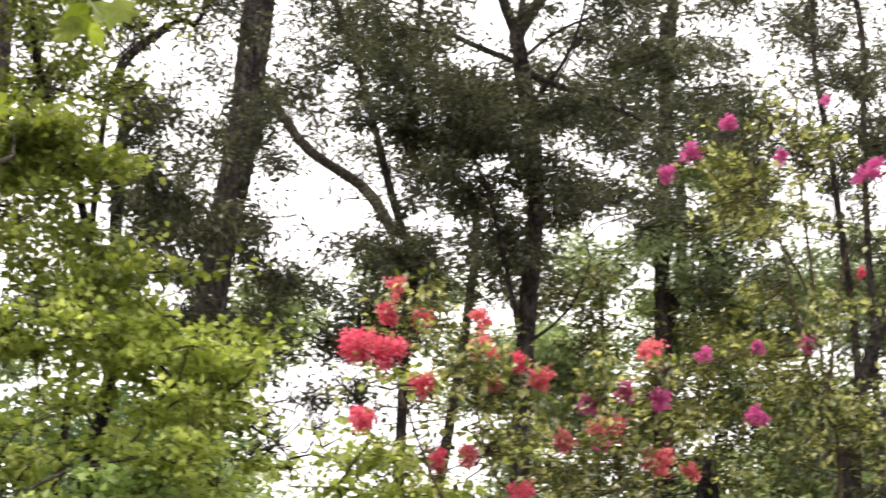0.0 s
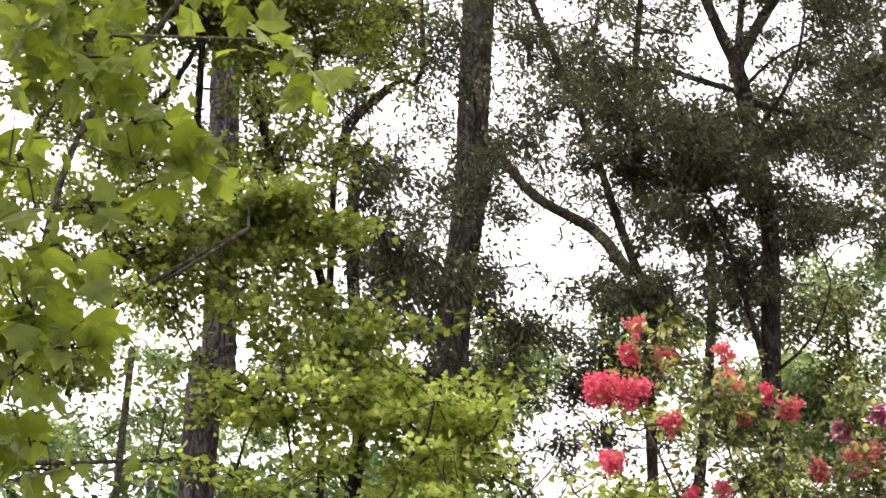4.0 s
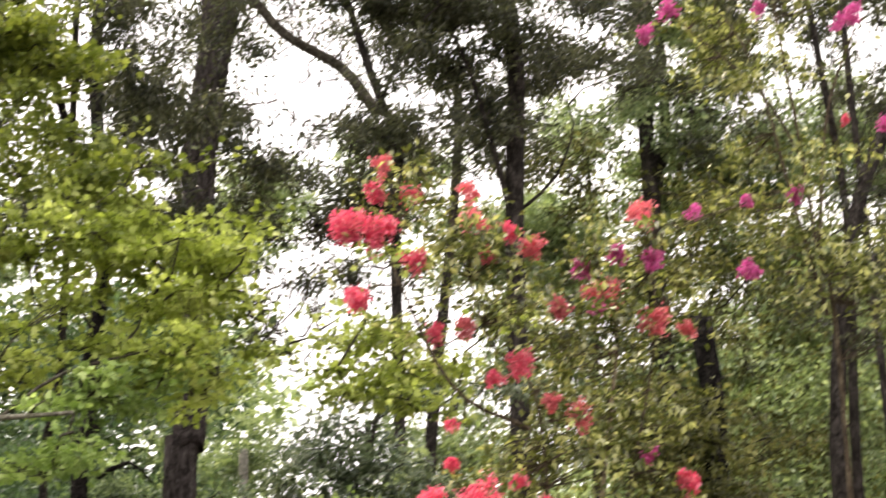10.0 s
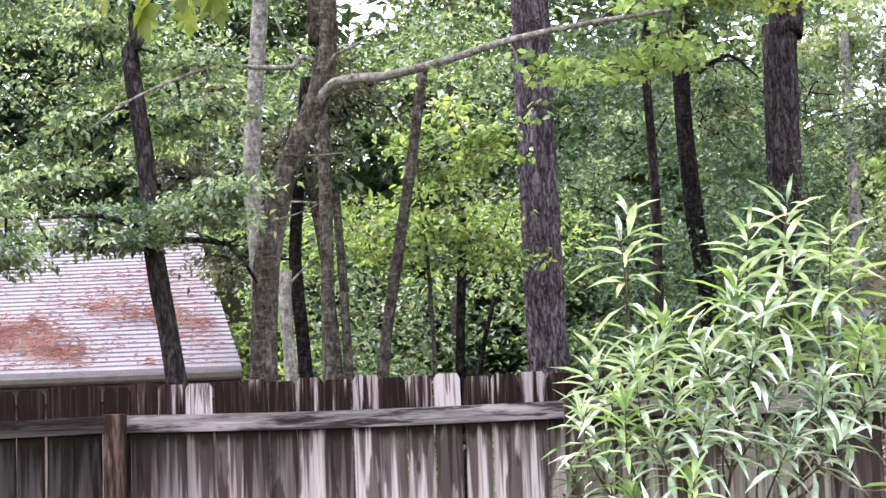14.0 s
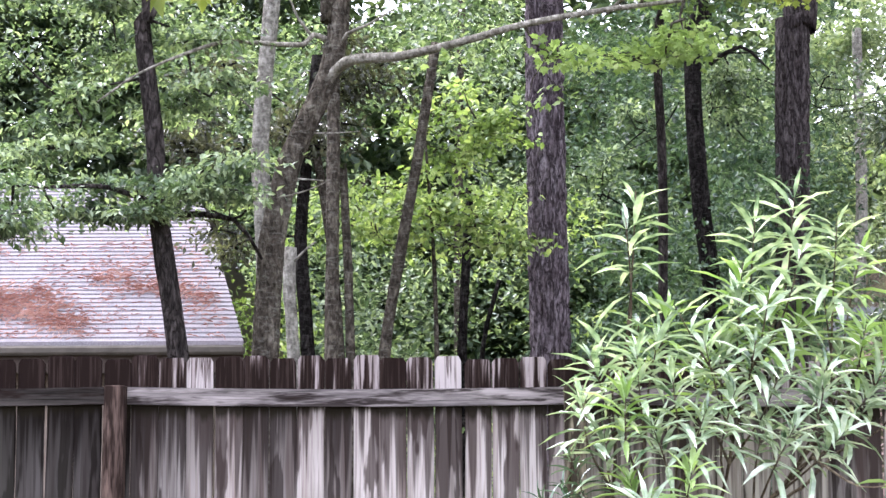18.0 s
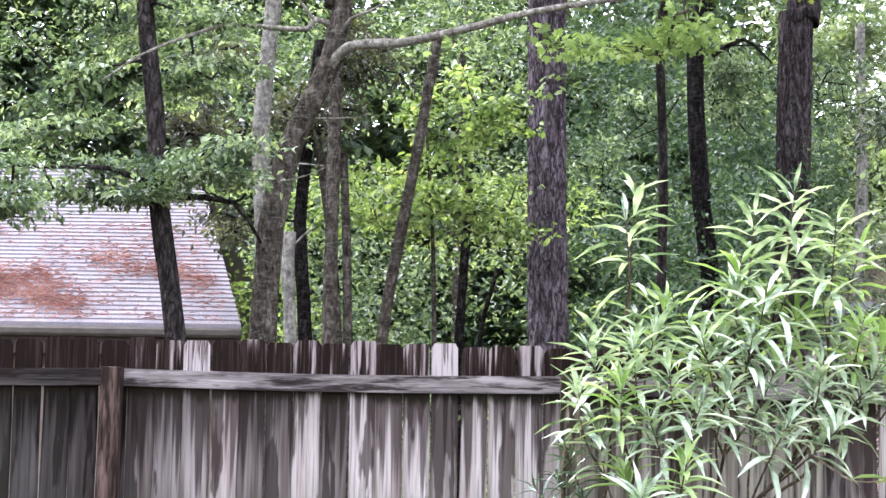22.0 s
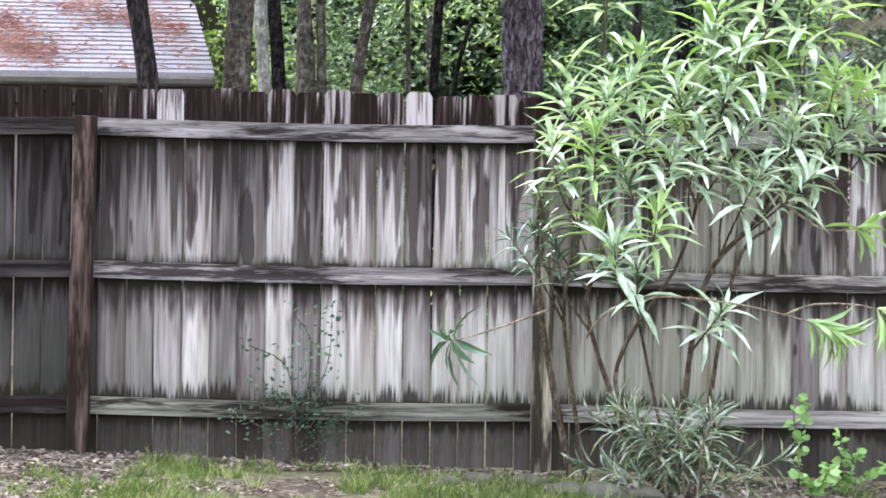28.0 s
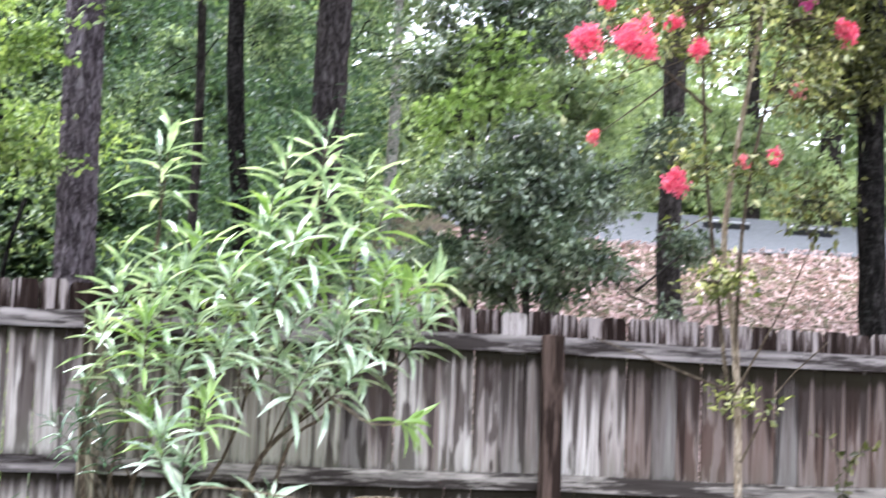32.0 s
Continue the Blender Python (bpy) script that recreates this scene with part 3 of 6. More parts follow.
def tree(name, label, category, trunk, r0, r1, bark, limbs=(), crowns=(), leaf=None, shape=DIAMOND, length=0.09, ratio=0.5, per=40, size=0.25,
         seed=1, sides=12, rough=0.05, droop=0.3, flat=0.6, twig=0.006, step=0.25, group="", twig_mat=None, plates=None, ragged=0.0, reach=0.0, rise=0.5, bare=(), second=()):
    """A tree: a tapered trunk, limbs (points, r0, r1 and maybe a bark of its own), crowns of leaf clumps on twigs, bare twigs
    (centre, radii, count), and maybe other leaves with crowns of their own."""
    rng = np.random.default_rng(seed)
    foot = (trunk[0][0], trunk[0][1], float(land(trunk[0][0], trunk[0][1])) - 0.12)
    trunk = ([foot] if trunk[0][2] > foot[2] + 0.3 else []) + list(trunk)
    if trunk[0][2] < foot[2]:
        trunk[0] = foot
    root = tagged(new(name), label, category, group)
    root.location = foot
    back_to = Matrix.Translation(-Vector(foot))

    def put(kind, me, text=""):
        ob = piece(kind, me, root, text)
        ob.matrix_parent_inverse = back_to
        return ob
    put("trunk", raw_mesh("trunk", *tube(trunk, r0, r1, sides, step, rough, seed, plates), bark))
    bones = [glide(trunk, 0.3)[0]]
    bones[0] = bones[0][len(bones[0]) // 3:]
    for k, (pts, a, b, *own) in enumerate(limbs):
        put("limb", raw_mesh("limb", *tube(pts, a, b, 8, 0.06 if own else 0.15, rough, seed + k), own[0] if own else bark))
        bones.append(glide(pts, 0.2)[0])
    if bare:
        wood = np.vstack(bones)
        tips = np.vstack([np.array(c) + unit(rng.standard_normal((n, 3))) * rng.random((n, 1)) ** 0.4 * np.array(r) for c, r, n in bare])
        forks = tips[::4]
        tagged(put("bough", twigs("bough", rng, forks, wood, 0.014, M_TWIG, branch(forks, wood))), kind="stuff")
        for _ in range(2):
            tagged(put("bare_twig", twigs("bare_twig", rng, tips, np.vstack([wood, forks]), 0.006, M_TWIG)), kind="stuff")
            tips = tips + rng.normal(0, 0.22, tips.shape)
    if crowns:
        if leaf is L_OAK:
            crowns, size, per, length = [(c, tuple(1.6 * q for q in r), int(1.9 * n)) for c, r, n in crowns], size * 0.55, int(per * 0.8), length * 0.78
            reach, ragged = size * 7.5, ragged + 0.14
        every = []
        for kind, spots in [(leaf, crowns)] + list(second):
            every.append(spread_clumps(rng, spots, ragged, reach, rise))
            base, way, face = clump_leaves(rng, every[-1], per, size, droop, flat)
            ln = length * (0.6 + 0.8 * rng.random(len(base)))
            tagged(put("crown", leaves("crown", shape, base, way, face, ln, ln * ratio, kind)), kind="stuff")
        cs = np.vstack(every)
        # boughs carry the twigs: a thinned set of clump centres joins the skeleton
        bones = np.vstack(bones)
        pick = cs[:: max(1, len(cs) // 130)]
        tagged(put("bough", twigs("bough", rng, pick, bones, twig * 2.2, twig_mat or bark, branch(pick, bones))), kind="stuff")
        tagged(put("brushwood", twigs("brushwood", rng, cs, np.vstack([bones, pick]), twig, twig_mat or bark)), kind="stuff")
    return root


# ---- ground ----
def ease(a, b, x):
    t = np.clip((x - a) / (b - a), 0, 1)
    return t * t * (3 - 2 * t)


def land(x, y):
    """Height of the ground: a yard that rises gently to the fence, and behind it a bank that climbs to a road."""
    x, y = np.asarray(x, float), np.asarray(y, float)
    yard = -0.42 + 0.5 * ease(-2, 9.5, y) - 0.03 * np.clip(x, -6, 3) * ease(5, 9, y)
    bank = ease(1.0, 5.0, x - 0.1 * (y - 10)) * np.clip(y - 11.0, 0, 20) * 0.278
    bump = 0.03 * np.sin(x * 1.7 + y) * np.sin(y * 1.3 - 0.5 * x)
    return yard + bank + bump * ease(0, 3, np.abs(y - 9.9) + 0.5)


gx = np.unique(np.r_[-900, -400, -180, -90, -50, np.arange(-30, 40, 0.5), 50, 90, 180, 400, 900])
gy = np.unique(np.r_[-900, -400, -120, -40, np.arange(-12, 8, 1.0), np.arange(8, 11, 0.25), np.arange(11, 45, 0.75), 60, 100, 180, 400, 900])
X, Y = np.meshgrid(gx, gy, indexing="ij")
Z = land(X, Y)
i, j = np.meshgrid(np.arange(len(gx) - 1), np.arange(len(gy) - 1), indexing="ij")
q = i * len(gy) + j
ground = new("ground", raw_mesh("ground", np.stack([X, Y, Z], -1).reshape(-1, 3), np.stack([q, q + len(gy), q + len(gy) + 1, q + 1], -1).reshape(-1, 4), M_GROUND))
tagged(ground, "bare brown soil of a yard with leaf litter and a bank behind the fence", "ground", kind="structure")

# ---- house beyond the fence ----
EAVE_Y, EAVE_Z, RIDGE_Y, RIDGE_Z = 17.0, 2.76, 20.9, 4.85
house = tagged(new("house"), "neighbouring house with a pale grey shingle roof strewn with pine straw", "house")
house.location = (-8, 19, 0)
H_INV = Matrix.Translation((8, -19, 0))
CORNER, TOP_X = -1.84, -2.77


def house_part(name, me, label="", parent=None):
    ob = piece(name, me, parent or house, label)
    if parent is None:
        ob.matrix_parent_inverse = H_INV
    return ob


house_part("wall", bm_mesh("wall", box(bmesh.new(), (-14, 17.45, -0.4), (-2.2, 24, 2.6), 0.01), M_SIDING), "tan siding wall under the eaves")
house_part("gutter", bm_mesh("gutter", box(bmesh.new(), (-14.4, 16.88, 2.65), (CORNER + 0.02, 16.99, 2.73), 0.02), M_FASCIA), "cream metal gutter along the eaves")
house_part("fascia", bm_mesh("fascia", box(bmesh.new(), (-14.4, 17.0, 2.50), (CORNER, 17.04, 2.70), 0.004), M_TRIM))
house_part("soffit", bm_mesh("soffit", box(bmesh.new(), (-14.4, 17.05, 2.52), (CORNER - 0.02, 17.44, 2.55), 0.0), M_FASCIA))
roof = house_part("roof", raw_mesh("roof", [(-14.4, EAVE_Y, EAVE_Z - 0.05), (CORNER, EAVE_Y, EAVE_Z - 0.05), (TOP_X, RIDGE_Y, RIDGE_Z - 0.05), (-14.4, RIDGE_Y, RIDGE_Z - 0.05),
                                            (-14.4, 24.8, EAVE_Z), (CORNER, 24.8, EAVE_Z)], [(0, 1, 2, 3), (3, 2, 5, 4)], M_SHINGLE, False))
house_part("gable", raw_mesh("gable", [(CORNER - 0.3, EAVE_Y + 0.4, EAVE_Z - 0.3), (CORNER - 0.3, 24.4, EAVE_Z - 0.3), (TOP_X - 0.35, RIDGE_Y, RIDGE_Z - 0.12)], [(0, 1, 2)], M_TRIM, False), "dark gable boarding")
COURSES = 42
for c in range(COURSES):
    a, b = c / COURSES, (c + 1.08) / COURSES
    p0, p1 = EAVE_Y + (RIDGE_Y - EAVE_Y) * a, EAVE_Y + (RIDGE_Y - EAVE_Y) * b
    z0, z1 = EAVE_Z + (RIDGE_Z - EAVE_Z) * a, EAVE_Z + (RIDGE_Z - EAVE_Z) * b
    xa, xb = CORNER + (TOP_X - CORNER) * a, CORNER + (TOP_X - CORNER) * b
    vs = [(-14.4, p0, z0 + 0.016), (xa, p0, z0 + 0.016), (xb, p1, z1), (-14.4, p1, z1), (-14.4, p0, z0 - 0.02), (xa, p0, z0 - 0.02)]
    piece("shingle_course", raw_mesh("shingle_course", vs, [(0, 1, 2, 3), (4, 5, 1, 0)], M_SHINGLE, False), roof)
rng = np.random.default_rng(61)
n = 60000
sx, sa = rng.uniform(-7.5, CORNER - 0.1, n), rng.random(n) ** 1.5 * 0.75
drift = np.array([noise.noise(Vector((p * 0.9, q * 7.0, 3.1))) + 0.5 * noise.noise(Vector((p * 2.5, q * 16.0, 1.0))) for p, q in zip(sx, sa)])
keep = (drift > 0.16 + 1.5 * np.maximum(np.abs(sa - 0.2) - 0.06, 0) + 0.4 * rng.standard_normal(n) * (rng.random(n) < 0.6)) & (rng.random(n) < 0.7) & (sx < CORNER + (TOP_X - CORNER) * sa - 0.15)
sx, sa = sx[keep], sa[keep]
pos = np.stack([sx, EAVE_Y + (RIDGE_Y - EAVE_Y) * sa, EAVE_Z + (RIDGE_Z - EAVE_Z) * sa + 0.042 + 0.03 * rng.random(len(sx))], -1)
up = np.array([0, -(RIDGE_Z - EAVE_Z), RIDGE_Y - EAVE_Y])
way = np.cross(rng.standard_normal((len(sx), 3)) + up * 0.2, up) + 0.1 * rng.standard_normal((len(sx), 3))
tagged(new("pine_straw", leaves("pine_straw", DIAMOND, pos, way, up[None] + 0.6 * rng.standard_normal((len(sx), 3)), rng.uniform(0.05, 0.11, len(sx)), np.full(len(sx), 0.007), L_STRAW)),
       "rust-red pine straw lying in drifts on the shingle roof", "pine straw", kind="stuff")

# ---- trees behind the fence ----
tree("pine_tree", "tall pine with plated grey-brown bark behind the fence", "tree",
     [(0.93, 19.00, 1.91), (0.92, 19.00, 2.89), (0.90, 19.00, 4.68), (0.90, 19.00, 6.28), (0.94, 19.00, 8.51), (1.06, 19.00, 8.22), (0.97, 19.00, 11.16), (0.93, 19.00, 13.34), (0.79, 19.30, 14.49)], 0.205, 0.15, M_PINE,
     [([(0.83, 18.90, 6.32), (0.98, 18.60, 6.20), (1.06, 18.40, 6.28)], 0.012, 0.004), ([(0.94, 18.80, 6.20), (0.82, 18.60, 6.29)], 0.008, 0.003),
      ([(1.09, 19.00, 8.49), (1.36, 18.80, 8.27), (1.47, 18.70, 7.96), (1.45, 18.60, 7.63)], 0.05, 0.02), ([(1.39, 18.80, 8.24), (1.63, 18.60, 8.33)], 0.02, 0.006)],
     sides=56, step=0.035, rough=0.012, seed=3, plates=(0.075, 0.2, 0.028))
tree("pine_tree", "straight pine with dark shaded bark rising above the canopy", "tree",
     [(3.77, 22.00, 2.68), (3.84, 22.00, 4.99), (3.90, 22.00, 6.97), (3.98, 22.00, 6.88), (4.08, 22.00, 10.46), (4.20, 22.00, 11.48), (4.29, 22.00, 12.23), (4.33, 22.00, 13.52), (4.41, 22.00, 15.29), (4.68, 22.50, 19.10)], 0.185, 0.215, M_PINE_SHADED,
     [([(4.48, 22.00, 13.11), (5.00, 21.50, 12.07), (5.63, 21.00, 11.40), (5.92, 20.50, 10.62)], 0.055, 0.075, M_GREY)], bare=[((5.2, 21.2, 11.2), (0.9, 0.6, 0.8), 90), ((5.1, 21.2, 8.6), (0.8, 0.5, 1.0), 110), ((4.9, 21.5, 12.6), (0.8, 0.5, 0.7), 50)], sides=40, step=0.05, rough=0.012, seed=4, plates=(0.08, 0.22, 0.026))
tree("sweetgum_tree", "dark slim tree trunk with a slight lean behind the fence", "tree",
     [(2.80, 21.00, 2.48), (2.76, 21.00, 3.70), (2.64, 21.00, 5.06), (2.61, 21.00, 6.57), (2.74, 21.00, 6.75), (2.66, 21.00, 7.24), (2.81, 21.00, 8.76), (2.66, 21.00, 10.88), (2.69, 21.00, 12.16)], 0.115, 0.07, M_DARK,
     [([(2.80, 21.00, 6.19), (3.11, 20.80, 6.33), (3.38, 20.60, 6.03)], 0.03, 0.01), ([(2.79, 21.00, 8.90), (2.08, 20.00, 10.37), (1.56, 19.00, 10.88), (1.36, 18.50, 11.04), (1.06, 18.00, 11.96)], 0.06, 0.04)],
     [((2.61, 21.00, 9.62), (1.0, 1, 0.9), 70), ((2.57, 22.50, 6.35), (0.8, 0.8, 0.6), 50), ((3.51, 24.00, 6.49), (0.8, 0.7, 0.7), 60), ((4.70, 24.00, 6.34), (0.9, 0.7, 0.7), 60), ((1.92, 22.80, 5.40), (0.8, 0.7, 0.8), 60)],
     L_WOOD, length=0.08, per=36, size=0.13, seed=5, reach=0.7)
tree("oak_tree", "slim dark tree standing close behind the fence", "tree",
     [(-1.72, 12.50, 1.62), (-1.77, 12.50, 2.27), (-1.90, 12.50, 3.07), (-1.94, 12.50, 3.63), (-2.04, 12.50, 4.42), (-1.99, 12.50, 4.49), (-2.08, 12.60, 5.49)], 0.088, 0.045, M_OAK,
     [([(-1.85, 12.50, 3.18), (-2.20, 12.30, 3.29), (-2.56, 12.00, 3.24)], 0.022, 0.01), ([(-1.83, 12.50, 3.15), (-1.44, 12.60, 3.13), (-1.26, 12.70, 2.88)], 0.025, 0.01)],
     [((-2.25, 12.20, 3.24), (0.75, 0.6, 0.16), 75), ((-2.67, 12.20, 3.06), (0.4, 0.6, 0.2), 35), ((-2.71, 12.60, 3.91), (0.6, 0.8, 0.4), 70), ((-1.60, 12.40, 3.35), (0.35, 0.6, 0.2), 32), ((-2.47, 13.00, 4.59), (0.8, 0.8, 0.5), 80),
      ((-1.89, 12.80, 4.25), (0.5, 0.7, 0.4), 40)],
     L_WOOD, length=0.052, ratio=0.5, per=48, size=0.1, flat=0.22, seed=6, ragged=-0.1, reach=0.5, rise=0.2)
tree("maple_tree", "leaning maple with grey lichened bark and a long side limb", "tree",
     [(-1.27, 13.00, 1.57), (-1.26, 13.00, 2.32), (-1.22, 13.00, 3.04), (-1.11, 13.00, 3.58), (-0.94, 13.00, 3.96), (-0.78, 13.00, 4.48), (-0.80, 13.00, 5.35), (-0.85, 13.00, 4.54), (-0.80, 13.00, 5.83), (-0.65, 13.00, 6.06)], 0.115, 0.045, M_GREY,
     [([(-0.90, 13.00, 3.98), (-0.85, 12.97, 4.12), (-0.79, 12.92, 4.20), (-0.66, 12.80, 4.24), (-0.36, 12.60, 4.21), (0.02, 12.30, 4.22), (0.44, 12.00, 4.26), (0.89, 11.80, 4.29), (1.41, 11.70, 4.33)], 0.04, 0.013, M_LIMB),
      ([(-0.83, 13.00, 4.41), (-0.95, 12.95, 4.45), (-1.01, 12.90, 4.37), (-1.18, 12.70, 4.32), (-1.46, 12.50, 4.29), (-1.67, 12.40, 4.21), (-2.00, 12.20, 4.01), (-2.25, 12.10, 3.80)], 0.021, 0.005, M_LIMB),
      ([(-0.96, 12.95, 4.44), (-1.05, 12.90, 4.55), (-1.12, 12.90, 4.72)], 0.013, 0.006, M_LIMB),
      ([(-0.80, 13.00, 4.33), (-0.72, 12.90, 4.44), (-0.59, 12.80, 4.47), (-0.39, 12.70, 4.56)], 0.016, 0.005, M_LIMB),
      ([(-1.25, 13.00, 3.33), (-1.09, 12.85, 3.33), (-0.93, 12.75, 3.36), (-0.81, 12.70, 3.41)], 0.008, 0.003, M_LIMB),
      ([(-0.98, 13.00, 3.78), (-0.79, 12.90, 3.76), (-0.63, 12.80, 3.75)], 0.007, 0.003, M_LIMB),
      ([(-0.80, 13.00, 5.35), (-0.29, 12.80, 5.31), (0.69, 12.60, 5.32), (0.90, 12.40, 5.09)], 0.02, 0.01),
      ([(0.95, 11.90, 4.30), (1.35, 11.90, 4.63), (1.94, 11.90, 4.83)], 0.014, 0.006),
      ([(-0.65, 13.00, 6.06), (0.11, 12.60, 6.51), (0.84, 12.30, 6.92), (0.28, 12.00, 6.34)], 0.025, 0.01),
      ([(-0.65, 13.00, 6.06), (-0.39, 12.80, 7.76), (0.45, 12.70, 9.36), (0.59, 12.70, 10.75)], 0.03, 0.012),
      ([(0.36, 12.70, 9.08), (1.03, 12.50, 9.36), (1.43, 12.40, 10.51)], 0.018, 0.008)],
     [((1.71, 12.20, 5.85), (0.44, 0.50, 0.41), 34), ((1.35, 12.40, 5.71), (0.66, 0.60, 0.34), 97), ((1.95, 12.50, 5.75), (0.50, 0.50, 0.35), 45), ((2.35, 12.50, 5.75), (0.40, 0.50, 0.35), 35), ((2.00, 12.20, 5.34), (0.86, 0.60, 0.41), 79),
      ((2.43, 12.10, 4.89), (0.62, 0.60, 0.35), 64), ((2.32, 12.10, 4.95), (0.56, 0.60, 0.41), 54), ((1.79, 12.20, 5.42), (0.62, 0.60, 0.41), 49), ((2.16, 12.20, 5.29), (0.61, 0.60, 0.34), 104), ((1.18, 12.40, 5.04), (0.66, 0.60, 0.29), 80),
      ((2.60, 12.50, 5.25), (0.50, 0.50, 0.40), 75), ((2.30, 12.50, 4.90), (0.50, 0.50, 0.30), 50), ((3.61, 12.40, 5.49), (0.30, 0.30, 0.28), 60), ((3.42, 12.40, 5.48), (0.22, 0.30, 0.2), 44), ((3.5, 12.40, 5.12), (0.28, 0.30, 0.25), 56), ((3.80, 12.40, 5.07), (0.35, 0.30, 0.25), 70), ((4.11, 12.40, 5.28), (0.25, 0.30, 0.25), 40),
      ((3.47, 12.40, 5.23), (0.40, 0.40, 0.15), 34), ((3.25, 12.40, 4.92), (0.20, 0.40, 0.10), 16), ((3.00, 12.40, 4.85), (0.35, 0.40, 0.30), 35), ((3.61, 12.40, 4.84), (0.40, 0.30, 0.20), 60), ((3.81, 12.40, 4.71), (0.25, 0.40, 0.12), 22)],
     L_MAPLE, shape=LOBED, length=0.05, ratio=0.95, per=15, size=0.085, flat=0.3, seed=7, sides=14, droop=0.05, ragged=0.08, reach=0.55, rise=0.15, second=((L_GREEN, [
      ((1.81, 12.00, 4.46), (0.93, 0.60, 0.20), 60), ((1.55, 12.10, 4.50), (0.74, 0.60, 0.35), 49), ((1.61, 11.90, 4.19), (0.99, 0.60, 0.15), 88), ((0.59, 12.00, 4.03), (0.39, 0.50, 0.17), 35)]), (L_DEEP, [
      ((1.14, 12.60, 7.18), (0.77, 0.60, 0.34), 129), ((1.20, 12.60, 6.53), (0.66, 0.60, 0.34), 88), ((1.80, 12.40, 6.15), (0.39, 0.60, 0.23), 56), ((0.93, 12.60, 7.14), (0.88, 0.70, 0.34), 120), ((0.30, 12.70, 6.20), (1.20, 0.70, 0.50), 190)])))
tree("birch_tree", "pale grey tree trunk behind the leaning maple", "tree",
     [(-1.52, 16.00, 1.69), (-1.57, 16.00, 3.54), (-1.61, 16.00, 4.34), (-1.52, 16.00, 5.55), (-1.42, 16.00, 6.35), (-1.40, 16.00, 5.93), (-1.41, 16.00, 7.43)], 0.085, 0.065, M_PALE, [([(-1.59, 16.00, 3.96), (-1.35, 15.80, 3.98), (-1.06, 15.60, 3.93)], 0.014, 0.005), ([(-1.61, 16.00, 4.53), (-1.79, 15.90, 4.70), (-1.92, 15.80, 4.70)], 0.012, 0.004)], seed=8)
tree("birch_tree", "short pale weathered trunk beside a dark one", "tree", [(-1.26, 15.50, 1.75), (-1.28, 15.50, 2.56), (-1.32, 15.50, 3.01), (-1.31, 15.50, 3.37)], 0.055, 0.05, M_PALE, [([(-1.31, 15.50, 3.23), (-1.17, 15.40, 3.35), (-1.10, 15.40, 3.40)], 0.012, 0.006)], seed=9)
tree("oak_tree", "dark forked trunk among leafy saplings", "tree", [(-1.22, 17.00, 1.82), (-1.28, 17.00, 2.70), (-1.35, 17.00, 3.69), (-1.30, 17.00, 4.34), (-1.21, 17.00, 5.31)], 0.075, 0.05, M_DARK, (),
     [((-1.16, 17.00, 4.90), (0.4, 0.6, 0.6), 60), ((-0.87, 17.20, 4.54), (0.3, 0.5, 0.5), 40), ((-2.05, 17.00, 4.55), (0.5, 0.6, 0.7), 60)], L_OAK, length=0.09, per=40, size=0.16, seed=10)
for k, (pts, r, m) in enumerate([
        ([(-0.98, 17.00, 1.82), (-1.01, 17.00, 2.70), (-1.09, 17.00, 3.69), (-1.23, 17.00, 4.50)], 0.055, M_GREY),
        ([(-0.90, 17.00, 1.82), (-0.91, 17.00, 2.70), (-0.94, 17.00, 3.54), (-0.98, 17.00, 4.29)], 0.05, M_GREY),
        ([(-0.66, 17.00, 1.82), (-0.61, 17.00, 2.70), (-0.45, 17.00, 3.69), (-0.33, 17.00, 4.35), (-0.16, 17.00, 5.42)], 0.06, M_GREY),
        ([(0.07, 20.00, 1.95), (0.07, 20.00, 2.99), (0.11, 20.00, 3.80), (0.16, 20.00, 4.69)], 0.06, M_DARK),
        ([(0.28, 22.00, 2.04), (0.31, 22.00, 3.18), (0.50, 22.00, 3.95)], 0.035, M_DARK),
        ([(0.06, 31.00, 6.12), (0.15, 31.00, 10.33), (0.19, 31.00, 10.93), (0.27, 31.00, 13.40)], 0.08, M_GREY),
        ([(12.01, 20.00, 11.38), (12.07, 20.00, 13.44), (12.07, 20.00, 14.74), (11.47, 20.00, 17.48)], 0.055, M_OAK),
        ([(6.19, 30.00, 3.26), (6.29, 30.00, 6.23), (6.31, 30.00, 8.93)], 0.1, M_PALE)]):
    tree("sapling", "slender young trunk in the woods behind the fence", "tree", pts, r, r * 0.75, m, seed=20 + k, sides=10, group="young trunks behind the fence")
